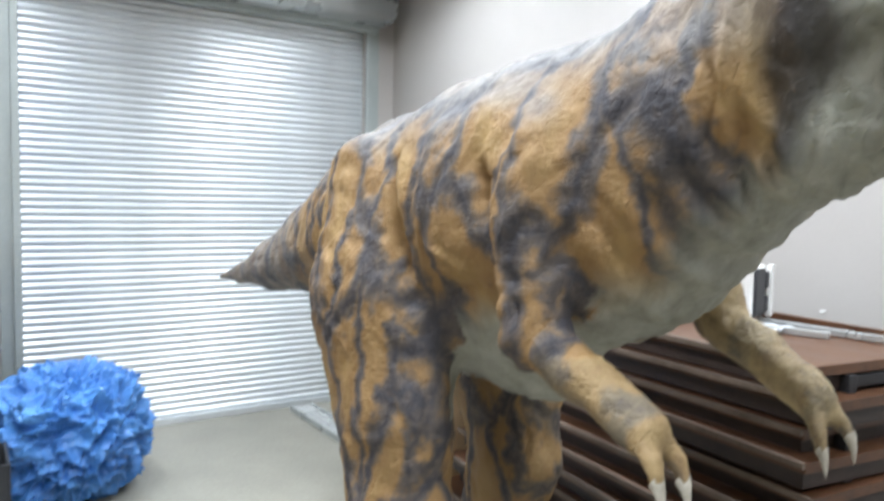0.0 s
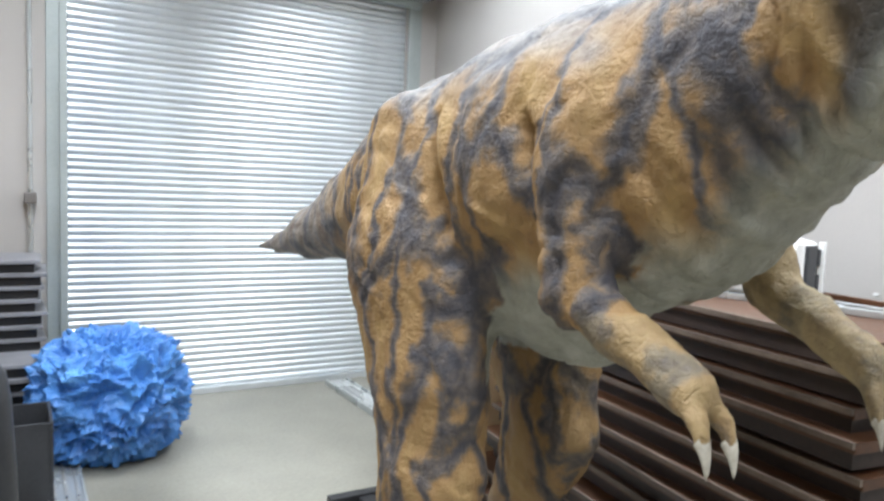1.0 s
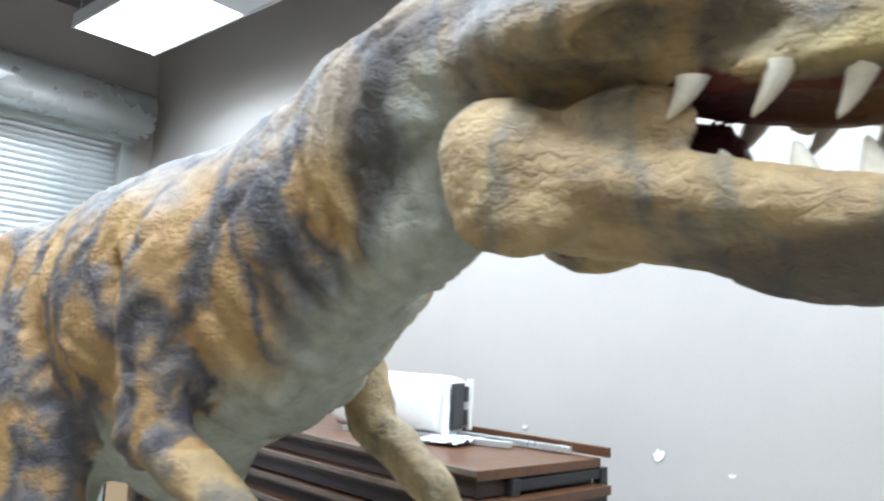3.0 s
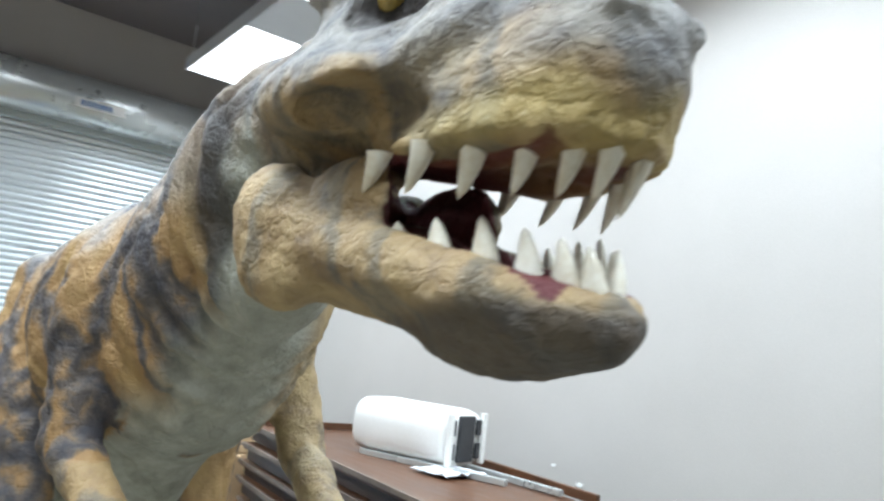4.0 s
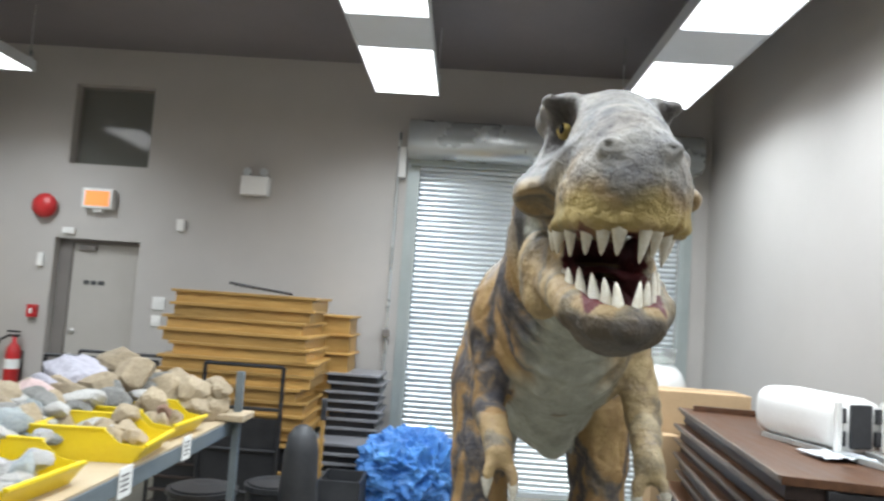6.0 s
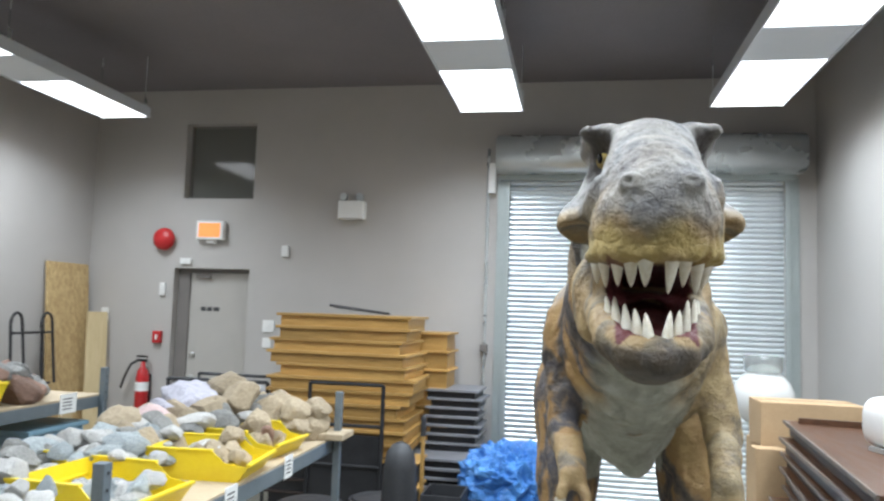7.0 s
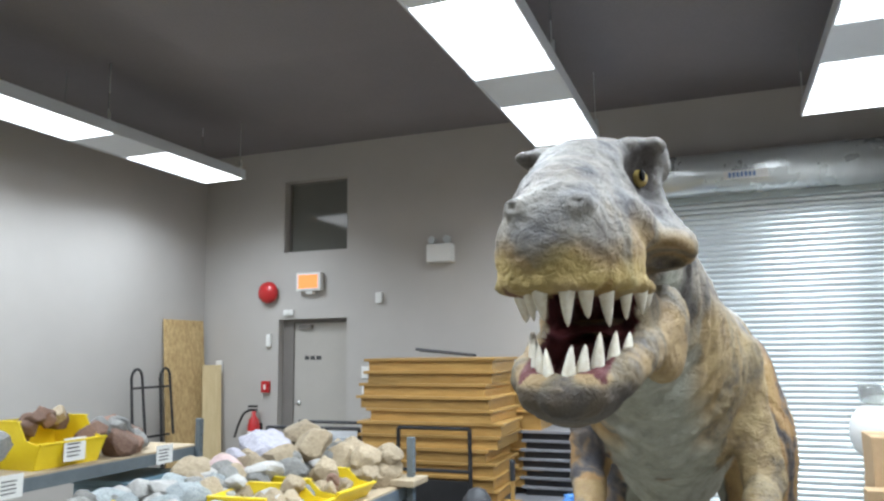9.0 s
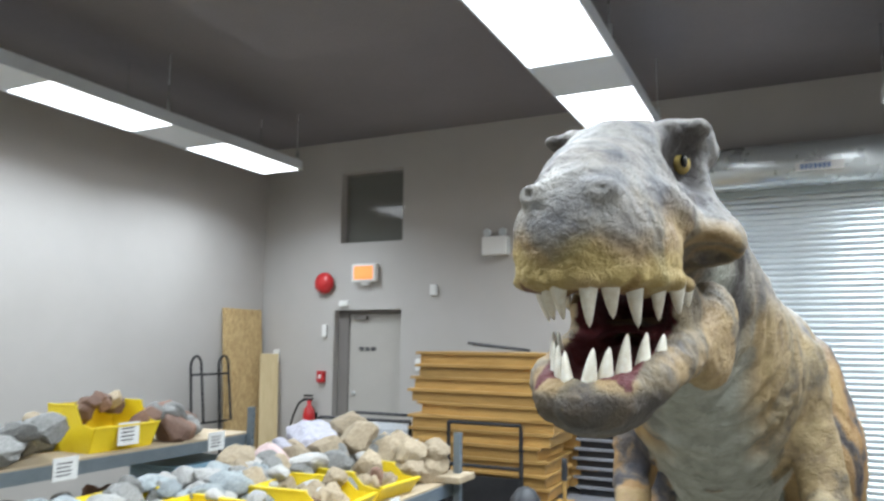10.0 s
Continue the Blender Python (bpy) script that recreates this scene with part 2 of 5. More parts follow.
seg = 18
ring = []
for x in (-0.10, CW + 0.10):
    r_ = []
    for i in range(seg):
        a = 2 * math.pi * i / seg
        cy, cz = math.cos(a), math.sin(a)
        k = 1 / max(abs(cy) ** 4 + abs(cz) ** 4, 1e-6) ** 0.25
        r_.append(hood.verts.new((x, -0.185 + 0.178 * k * cy, CH + 0.19 + 0.17 * k * cz)))
    ring.append(r_)
for i in range(seg):
    hood.faces.new((ring[0][i], ring[0][(i + 1) % seg], ring[1][(i + 1) % seg], ring[1][i]))
hood.faces.new(ring[0][::-1])
hood.faces.new(ring[1])
bmesh.ops.bevel(hood, geom=[e for e in hood.edges if len(e.link_faces) == 2 and any(len(f.verts) > 4 for f in e.link_faces)], offset=0.012, segments=2, affect="EDGES")
part("hood", hood, M_HOOD, door, "rounded sheet-steel hood over the rolled curtain", True)
part("lintel_trim", box(-0.08, CW + 0.06, -0.115, -0.02, CH - 0.025, CH + 0.03, 0.006), M_STEEL, door)
part("name_plate", box(1.10, 1.44, -0.372, -0.366, CH + 0.10, CH + 0.17, 0.002), M_WHITE, door, "small white plate with blue print")
bm = None
for i in range(7):
    bm = box(1.14 + i * 0.031, 1.16 + i * 0.031, -0.376, -0.3725, CH + 0.115, CH + 0.155, bm=bm)
part("plate_print", bm, M_BLUEP, door, "blue print as plain bars")

# conduit with its boxes
con = thing("conduit", (-0.2, -0.02, 0), "grey steel conduit with a small box beside the shutter", "conduit")
part("pipe", rod((-0.2, -0.025, 0.05), (-0.2, -0.025, 3.3), 0.014), M_HOOD, con)
part("junction_box", box(-0.235, -0.165, -0.07, -0.004, 1.37, 1.44, 0.006), M_FRAME, con)
part("switch_box", box(-0.19, -0.125, -0.09, -0.004, 2.86, 3.15, 0.006), M_WHITE, con, "white switch box")

# ---- north wall fittings ----
door1 = thing("door_1", ((DL + DR) / 2, 0.1, 0), "closed grey steel door in a dark recessed frame", "door", kind="structure")
part("door_leaf", box(DL + 0.13, DR - 0.012, 0.115, 0.16, 0.005, DT - 0.04, 0.004), M_DOOR, door1)
bm = box(DL + 0.002, DL + 0.13, 0.09, 0.17, 0, DT - 0.002)
bm = box(DL + 0.13, DR - 0.012, 0.09, 0.17, DT - 0.04, DT - 0.002, bm=bm)
bm = box(DR - 0.012, DR - 0.002, 0.09, 0.17, 0, DT - 0.002, bm=bm)
part("door_frame", bm, M_FRAME, door1)
bm = lathe([(0.028, 0), (0.028, 0.012), (0.014, 0.016), (0.012, 0.05)], (DL + 0.19, 0.113, 0.98), "Y")
bm = box(DL + 0.18, DL + 0.30, 0.055, 0.072, 0.97, 0.992, 0.004, bm)
part("door_handle", bm, M_CHROME, door1, "brushed lever handle")
part("deadbolt", lathe([(0.026, 0), (0.026, 0.014), (0.01, 0.02)], (DL + 0.19, 0.113, 1.21), "Y"), M_CHROME, door1)
bm = None
for i, (a, w) in enumerate([(0.26, 0.05), (0.33, 0.05), (0.40, 0.06)]):
    bm = box(DL + a, DL + a + w, 0.109, 0.1135, 1.66, 1.70, bm=bm)
part("door_sign", bm, M_INK, door1, "dark lettering as plain bars")
part("door_closer", box(DL + 0.2, DL + 0.36, 0.075, 0.113, DT - 0.10, DT - 0.06, 0.005), M_FRAME, door1)

win = thing("window_1", ((WL + WR) / 2, 0.1, WB), "small dark interior window set deep in the wall", "window", kind="structure")
part("pane", box(WL + 0.02, WR - 0.02, 0.128, 0.134, WB + 0.02, WT - 0.02), M_GLASSDARK, win)
bm = box(WL + 0.002, WL + 0.022, 0.11, 0.15, WB, WT)
bm = box(WR - 0.022, WR - 0.002, 0.11, 0.15, WB, WT, bm=bm)
bm = box(WL + 0.022, WR - 0.022, 0.11, 0.15, WB, WB + 0.02, bm=bm)
bm = box(WL + 0.022, WR - 0.022, 0.11, 0.15, WT - 0.02, WT, bm=bm)
part("window_frame", bm, M_FRAME, win)
part("blind", box(WL + 0.03, WR - 0.03, 0.16, 0.17, WB, WT), M_BLIND, win)

bell = thing("alarm_bell", (-3.53, -0.03, 2.38), "round red fire alarm bell on the wall", "alarm bell")
part("gong", lathe([(0.115, 0), (0.118, 0.012), (0.112, 0.035), (0.085, 0.06), (0.04, 0.075), (0.012, 0.078)], (-3.53, -0.035, 2.38), "Y", 32), M_RED, bell, smooth=True)
part("back_box", box(-3.58, -3.48, -0.034, -0.002, 2.33, 2.43, 0.004), M_RED, bell)
sign = thing("exit_sign", (-3.01, -0.05, 2.47), "lit orange exit sign in a cream case", "exit sign")
part("case", box(-3.16, -2.87, -0.085, -0.003, 2.38, 2.57, 0.008), M_WHITE, sign)
part("face", box(-3.13, -2.90, -0.089, -0.086, 2.405, 2.545), M_EXIT, sign, "glowing orange face")
part("base_canopy", box(-3.06, -2.97, -0.06, -0.003, 2.345, 2.379, 0.004), M_WHITE, sign)
el = thing("emergency_light", (-1.53, -0.06, 2.7), "cream emergency light with two lamp heads", "emergency light")
part("case", box(-1.66, -1.40, -0.12, -0.003, 2.60, 2.78, 0.012), M_WHITE, el)
for x in (-1.61, -1.45):
    part("lamp_head", lathe([(0.02, 0), (0.036, 0.02), (0.04, 0.05), (0.036, 0.055)], (x, -0.05, 2.82), "Y", 16), M_HOOD, el)
    part("stalk", rod((x, -0.06, 2.778), (x, -0.06, 2.80), 0.012), M_HOOD, el)


def plate(name, x, z, w, h, d, material, label, cat, inner=None):
    t = thing(name, (x, 0, z), label, cat)
    part("cover", box(x - w / 2, x + w / 2, -d, -0.002, z - h / 2, z + h / 2, min(0.006, d / 3)), material, t)
    part("toggle", box(x - w / 7, x + w / 7, -d - 0.006, -d - 0.0005, z - h / 5, z + h / 5, 0.001), inner or material, t)
    return t


plate("thermostat", -2.22, 2.28, 0.07, 0.11, 0.04, M_WHITE, "small white sensor box on the wall", "sensor")
plate("light_switch", -2.365, 1.53, 0.12, 0.12, 0.012, M_WHITE, "white double light switch plate", "switch")
plate("wall_socket", -2.375, 1.365, 0.09, 0.10, 0.012, M_WHITE, "white wall plate below the switch", "switch")
plate("card_reader", -4.17, 1.59, 0.08, 0.14, 0.02, M_WHITE, "white wall plate near the corner", "switch")
plate("door_chime", -3.29, 2.16, 0.12, 0.06, 0.03, M_WHITE, "small white box over the door", "box")
plate("keypad", -3.53, 1.87, 0.06, 0.13, 0.03, M_WHITE, "white keypad beside the door", "keypad")
plate("pull_station", -3.55, 1.38, 0.09, 0.12, 0.05, M_RED, "red fire alarm pull station", "pull station", M_WHITE)

ext = thing("fire_extinguisher", (-3.64, -0.1, 0.66), "red fire extinguisher with a black hose on the wall", "fire extinguisher")
part("cylinder", lathe([(0.05, 0.62), (0.064, 0.64), (0.064, 0.98), (0.05, 1.04), (0.022, 1.08), (0.022, 1.13)], (-3.64, -0.1, 0), "Z", 20), M_RED, ext, smooth=True)
part("label", lathe([(0.0655, 0.84), (0.0655, 0.93)], (-3.64, -0.1, 0), "Z", 20), M_PAPER, ext, "pale paper label")
bm = box(-3.71, -3.60, -0.115, -0.085, 1.13, 1.155, 0.004)
bm = box(-3.71, -3.60, -0.115, -0.085, 1.17, 1.19, 0.004, bm)
part("valve_handle", bm, M_BLACK, ext)
part("hose", bars([(-3.70, -0.1, 1.14), (-3.77, -0.11, 1.10), (-3.83, -0.11, 0.98), (-3.87, -0.11, 0.86)], 0.012), M_BLACK, ext)
part("bracket", box(-3.76, -3.60, -0.02, -0.002, 0.7, 1.0), M_BLACK, ext)

# ---- suspended lights ----
def light_row(x0, x1, first, count):
    y = first
    for i in range(count):
        y1, y2 = y - 1.04, y - 1.62
        t = thing("ceiling_light", ((x0 + x1) / 2, y - 0.8, 3.45), "lit fluorescent fixture hung in a long row", "ceiling light", "rows of suspended lights")
        bm = box(x0 - 0.012, x1 + 0.012, y2 + 0.002, y, 3.43, 3.50, 0.004)
        part("housing", bm, M_PANELW, t)
        bm = box(x0 - 0.014, x0 - 0.002, y2 + 0.002, y, 3.405, 3.43)
        bm = box(x1 + 0.002, x1 + 0.014, y2 + 0.002, y, 3.405, 3.43, bm=bm)
        part("rim", bm, M_PANELW, t)
        part("diffuser", box(x0, x1, y1, y - 0.012, 3.412, 3.428), M_LAMP, t, "glowing white diffuser")
        part("blank_panel", box(x0, x1, y2 + 0.004, y1 - 0.01, 3.412, 3.428), M_PANELW, t, "unlit white reflector panel")
        for xx in (x0, x1):
            part("hanger", rod((xx, y - 0.08, 3.499), (xx, y - 0.08, ZC), 0.004, None, 6), M_HOOD, t)
        part("hanger_clip", rod((x1 + 0.006, y - 0.08, 3.499), (x1 + 0.006, y - 0.08, 3.56), 0.014, None, 8), M_HOOD, t)
        tube = bpy.data.lights.new("tube_light", "AREA")
        tube.shape, tube.size, tube.size_y = "RECTANGLE", x1 - x0 - 0.02, 1.0
        tube.energy, tube.color, tube.spread = TUBE, (0.82, 0.93, 1.0), radians(150)
        lo = new("tube_light", tube)
        lo.location = ((x0 + x1) / 2, (y + y1) / 2, 3.408)
        y = y2


light_row(-0.33, 0.17, -0.92, 4)
light_row(1.66, 2.18, -0.95, 4)
light_row(-3.67, -3.22, -0.93, 4)
vent = thing("ceiling_vent", (-3.1, -3.4, 3.9), "round white ceiling air diffuser", "vent")
bm = None
for i, r_ in enumerate((0.2, 0.15, 0.1)):
    part("ring", lathe([(r_, ZC - 0.09 + 0.02 * i), (r_ + 0.012, ZC - 0.085 + 0.02 * i), (r_ + 0.03, ZC - 0.001), (r_, ZC - 0.002)], (-2.7, -4.1, 0), "Z", 28), M_PANELW, vent)

# ---- dinosaur ----
HX = 0.785                    # the head's middle plane
BX = 0.825                    # the trunk's middle plane
ELB = {-1: 0.595, 1: 1.105}   # elbows
WRI = {-1: 0.63, 1: 1.07}     # wrists
FINGERS = ((0.022, -0.03, -0.045), (-0.030, -0.012, -0.06))


class Field:
    """A distance field on a box of cells, in which rounded forms are blended and cut."""

    def __init__(self, lo, hi, step):
        self.lo, self.step = np.array(lo, np.float32), step
        self.n = [int((b_ - a) / step) + 1 for a, b_ in zip(lo, hi)]
        self.ax = [np.float32(a) + np.arange(k, dtype=np.float32) * np.float32(step) for a, k in zip(lo, self.n)]
        self.d = np.full(self.n, 0.3, np.float32)

    def window(self, lo, hi):
        s = []
        for a, l_, h_ in zip(self.ax, lo, hi):
            i, j = np.searchsorted(a, l_), np.searchsorted(a, h_)
            if j <= i:
                return None
            s.append(slice(int(i), int(j)))
        return tuple(s), np.meshgrid(*[a[q] for a, q in zip(self.ax, s)], indexing="ij", sparse=True)

    def put(self, s, e, k, cut=False):
        d = self.d[s]
        if cut:
            h = np.clip(0.5 - 0.5 * (d + e) / k, 0, 1)
            self.d[s] = d * (1 - h) - e * h + k * h * (1 - h)
        else:
            h = np.clip(0.5 + 0.5 * (d - e) / k, 0, 1)
            self.d[s] = d * (1 - h) + e * h - k * h * (1 - h)

    def chain(self, pts, sx=1.0, k=0.03):
        """Tapered limbs through (x, y, z, radius); sx squeezes them sideways."""
        for a, c in zip(pts, pts[1:]):
            r = max(a[3], c[3]) + 2.5 * k + 0.02
            w = self.window([min(a[i], c[i]) - r for i in range(3)], [max(a[i], c[i]) + r for i in range(3)])
            if w is None:
                continue
            s, (X, Y, Z) = w
            bx, by, bz = (c[0] - a[0]) / sx, c[1] - a[1], c[2] - a[2]
            px, py, pz = (X - a[0]) / sx, Y - a[1], Z - a[2]
            t = np.clip((px * bx + py * by + pz * bz) / (bx * bx + by * by + bz * bz), 0, 1)
            t2 = t * t * (3 - 2 * t) * 0.4 + t * 0.6
            e = np.sqrt((px - t * bx) ** 2 + (py - t * by) ** 2 + (pz - t * bz) ** 2) - (a[3] + (c[3] - a[3]) * t2)
            self.put(s, (e * min(1.0, sx + 0.1)).astype(np.float32), k)

    def ball(self, c, r, k=0.02, cut=False, tilt=0.0, turn=0.0):
        """An ellipsoid with radii r, tilted about x and turned about z, in degrees."""
        m = max(r) + 2.5 * k + 0.02
        w = self.window([v - m for v in c], [v + m for v in c])
        if w is None:
            return
        s, (X, Y, Z) = w
        x, y, z = X - c[0], Y - c[1], Z - c[2]
        if turn:
            ca, sa = math.cos(radians(turn)), math.sin(radians(turn))
            x, y = x * ca + y * sa, y * ca - x * sa
        if tilt:
            ca, sa = math.cos(radians(tilt)), math.sin(radians(tilt))
            y, z = y * ca + z * sa, z * ca - y * sa
        q = np.sqrt((x / r[0]) ** 2 + (y / r[1]) ** 2 + (z / r[2]) ** 2)
        g = np.sqrt((x / r[0] ** 2) ** 2 + (y / r[1] ** 2) ** 2 + (z / r[2] ** 2) ** 2) + 1e-6
        self.put(s, (q * (q - 1) / g).astype(np.float32), k, cut)

    def surface(self, keep=None):
        """Surface nets: one point in every cell that the surface crosses."""
        d = self.d
        ins = d < 0
        nx, ny, nz = (k - 1 for k in self.n)
        acc = np.zeros((nx, ny, nz, 3), np.float32)
        cnt = np.zeros((nx, ny, nz), np.float32)
        corner = [(i, j, k) for i in (0, 1) for j in (0, 1) for k in (0, 1)]
        sub = lambda A, c: A[c[0]:c[0] + nx, c[1]:c[1] + ny, c[2]:c[2] + nz]
        for c in corner:
            for axis in range(3):
                if c[axis]:
                    continue
                c2 = tuple(v + (1 if i == axis else 0) for i, v in enumerate(c))
                x = sub(ins, c) != sub(ins, c2)
                a, b_ = sub(d, c)[x], sub(d, c2)[x]
                t = a / (a - b_)
                p = np.tile(np.array(c, np.float32), (len(t), 1))
                p[:, axis] = t
                acc[x] += p
                cnt[x] += 1
        act = cnt > 0
        idx = np.full(cnt.shape, -1, np.int64)
        idx[act] = np.arange(act.sum())
        cells = np.argwhere(act)
        verts = self.lo + (cells + acc[act] / cnt[act][:, None]) * self.step
        quads = []
        for axis in range(3):
            u, v = (axis + 1) % 3, (axis + 2) % 3
            a = [slice(1, -1)] * 3
            a[axis] = slice(0, -1)
            b_ = list(a)
            b_[axis] = slice(1, None)
            A, B = ins[tuple(a)], ins[tuple(b_)]
            x = np.argwhere(A != B)
            flip = A[A != B]
            off = np.ones(3, int)
            off[axis] = 0
            x = x + off
            du, dv = np.eye(3, dtype=int)[u], np.eye(3, dtype=int)[v]
            q = np.stack([idx[tuple((x - o).T)] for o in (du + dv, dv, 0 * du, du)], 1)
            q[~flip] = q[~flip][:, ::-1]
            quads.append(q)
        quads = np.concatenate(quads)
        quads = quads[(quads >= 0).all(1)]
        if keep is not None:
            ok = keep(verts[quads].mean(1))
            quads = quads[ok]
            used = np.unique(quads)
            back = np.full(len(verts), -1)
            back[used] = np.arange(len(used))
            verts, quads = verts[used], back[quads]
        return verts, quads


def sculpt(f):
    # tail, trunk and neck
    f.chain([(0.90, -1.30, 1.20, 0.012), (0.90, -1.70, 1.255, 0.05), (0.89, -2.20, 1.34, 0.115), (0.87, -2.75, 1.45, 0.175), (0.85, -3.20, 1.565, 0.225), (0.84, -3.55, 1.60, 0.275),
             (BX, -3.90, 1.615, 0.315), (BX, -4.18, 1.645, 0.31), (BX, -4.38, 1.70, 0.27), (0.815, -4.55, 1.79, 0.23), (0.80, -4.72, 1.88, 0.20), (HX, -4.90, 1.955, 0.172), (HX, -5.02, 1.99, 0.135), (HX, -5.14, 1.98, 0.12)], 0.90, 0.05)
    f.ball((BX, -3.95, 1.40), (0.19, 0.34, 0.215), 0.06)
    f.ball((BX, -4.30, 1.52), (0.20, 0.22, 0.17), 0.06)
    f.ball((0.85, -4.02, 1.27), (0.075, 0.20, 0.12), 0.05)
    f.ball((BX, -4.58, 1.68), (0.14, 0.18, 0.12), 0.05)
    f.ball((0.80, -4.84, 1.755), (0.115, 0.22, 0.13), 0.05, tilt=-8)
    for s in (-1, 1):
        back = 0.0 if s < 0 else 0.16
        x = BX - 0.205 if s < 0 else 1.10
        # thigh, shin, foot
        f.chain([(x - s * 0.03, -3.63 + back * 0.4, 1.56, 0.25), (x - s * 0.005, -3.67 + back * 0.6, 1.36, 0.275), (x + s * 0.01, -3.75 + back, 1.10, 0.215), (x + s * 0.01, -3.80 + back, 0.86, 0.175)], 0.56, 0.05)
        f.chain([(x + s * 0.01, -3.80 + back, 0.86, 0.175), (x + s * 0.01, -3.68 + back, 0.56, 0.12), (x + s * 0.01, -3.58 + back, 0.28, 0.085), (x + s * 0.01, -3.72 + back, 0.08, 0.085)], 0.70, 0.03)
        for a in (-28, 0, 28):
            f.chain([(x + s * 0.01, -3.72 + back, 0.07, 0.07), (x + s * 0.01 + 0.26 * math.sin(radians(a)), -3.72 + back - 0.30 * math.cos(radians(a)), 0.045, 0.045)], 1, 0.02)
        # hanging flank bulge with its fold, shoulder muscle, hip ridge
        sx = BX + s * 0.225
        f.ball((sx, -4.07, 1.63), (0.092, 0.15, 0.19), 0.020, tilt=-10)
        f.ball((sx + s * 0.06, -4.05, 1.425), (0.07, 0.15, 0.026), 0.014, cut=True, tilt=-14)
        f.ball((sx + s * 0.07, -3.885, 1.57), (0.07, 0.024, 0.20), 0.014, cut=True, tilt=-14)
        f.ball((sx + s * 0.075, -4.225, 1.60), (0.065, 0.022, 0.15), 0.012, cut=True, tilt=-14)
        f.ball((sx - s * 0.005, -4.32, 1.655), (0.085, 0.09, 0.16), 0.020, tilt=10)
        f.ball((sx - s * 0.03, -4.20, 1.77), (0.07, 0.13, 0.07), 0.05)
        f.ball((sx + s * 0.02, -3.62, 1.70), (0.05, 0.12, 0.10), 0.04)
        # arm
        fw = 0.0 if s < 0 else -0.05
        f.chain([(sx + s * 0.005, -4.30, 1.60, 0.082), (ELB[s], -4.315 + fw, 1.375, 0.064)], 0.9, 0.025)
        f.chain([(ELB[s], -4.315 + fw, 1.375, 0.062), ((ELB[s] + WRI[s]) / 2, -4.42 + fw, 1.325, 0.050), (WRI[s], -4.525 + fw, 1.272, 0.044), (WRI[s], -4.565 + fw, 1.252, 0.046)], 1, 0.014)
        for o, dy, dz in FINGERS:
            f.chain([(WRI[s] + s * o * 0.6, -4.565 + fw, 1.245, 0.026), (WRI[s] + s * o * 1.3, -4.595 + fw + dy * 0.6, 1.24 + dz * 0.55, 0.021), (WRI[s] + s * o * 1.5, -4.605 + fw + dy, 1.235 + dz, 0.017)], 1, 0.008)
    # skull and snout
    f.chain([(HX, -5.08, 2.00, 0.11), (HX, -5.19, 2.06, 0.115), (HX, -5.30, 2.04, 0.105), (HX, -5.41, 1.985, 0.09), (HX, -5.47, 1.955, 0.082)], 1.0, 0.03)
    f.ball((HX, -5.22, 1.97), (0.125, 0.13, 0.09), 0.03)
    f.ball((HX, -5.19, 2.105), (0.125, 0.11, 0.082), 0.03)
    f.ball((HX - 0.105, -5.235, 2.00), (0.042, 0.085, 0.085), 0.03)
    f.ball((HX + 0.105, -5.235, 2.00), (0.042, 0.085, 0.085), 0.03)
    f.ball((HX, -5.395, 1.905), (0.124, 0.152, 0.075), 0.03)
    f.ball((HX, -5.450, 1.925), (0.108, 0.098, 0.09), 0.03)
    f.ball((HX, -5.42, 1.860), (0.117, 0.115, 0.036), 0.03)
    f.ball((HX, -5.36, 1.775), (0.088, 0.19, 0.072), 0.010, cut=True)
    f.ball((HX, -5.30, 1.82), (0.082, 0.14, 0.045), 0.01, cut=True)
    for s in (-1, 1):
        f.ball((HX + s * 0.105, -5.225, 2.135), (0.036, 0.095, 0.030), 0.025, turn=s * -16)
        f.ball((HX + s * 0.130, -5.265, 2.140), (0.022, 0.030, 0.018), 0.012)
        f.ball((HX + s * 0.128, -5.215, 2.145), (0.020, 0.024, 0.016), 0.010)
        f.ball((HX + s * 0.118, -5.15, 2.125), (0.026, 0.04, 0.028), 0.018)
        f.ball((HX + s * 0.132, -5.300, 2.074), (0.052, 0.070, 0.052), 0.012, cut=True, turn=s * -24)
        f.ball((HX + s * 0.145, -5.225, 1.955), (0.046, 0.12, 0.048), 0.045, turn=s * 12, tilt=12)
        f.ball((HX + s * 0.100, -5.35, 1.965), (0.036, 0.09, 0.034), 0.03, tilt=-20)
        f.ball((HX + s * 0.145, -5.315, 1.905), (0.05, 0.075, 0.028), 0.014, cut=True, tilt=8)
        f.ball((HX + s * 0.052, -5.538, 1.972), (0.022, 0.018, 0.016), 0.02)
        f.ball((HX + s * 0.054, -5.556, 1.972), (0.009, 0.014, 0.009), 0.006, cut=True)
        for i in range(7):
            t = i / 6
            f.ball((HX + s * (0.015 + 0.098 * min(1, t * 1.4)), -5.522 + 0.17 * t ** 2, 1.846 + 0.010 * t), (0.018, 0.018, 0.015), 0.009)
        # lower jaw and its muscle
        f.ball((HX + s * 0.105, -5.145, 1.80), (0.055, 0.075, 0.09), 0.02, tilt=-12)
        f.ball((HX + s * 0.100, -5.16, 1.735), (0.05, 0.08, 0.065), 0.02, tilt=14)
        f.ball((HX + s * 0.086, -5.25, 1.815), (0.030, 0.065, 0.062), 0.018, tilt=-20)
        f.chain([(HX + s * 0.10, -5.17, 1.785, 0.05), (HX + s * 0.090, -5.31, 1.735, 0.040), (HX + s * 0.078, -5.41, 1.70, 0.036), (HX + s * 0.045, -5.475, 1.68, 0.036), (HX, -5.495, 1.675, 0.037)], 0.85, 0.015)
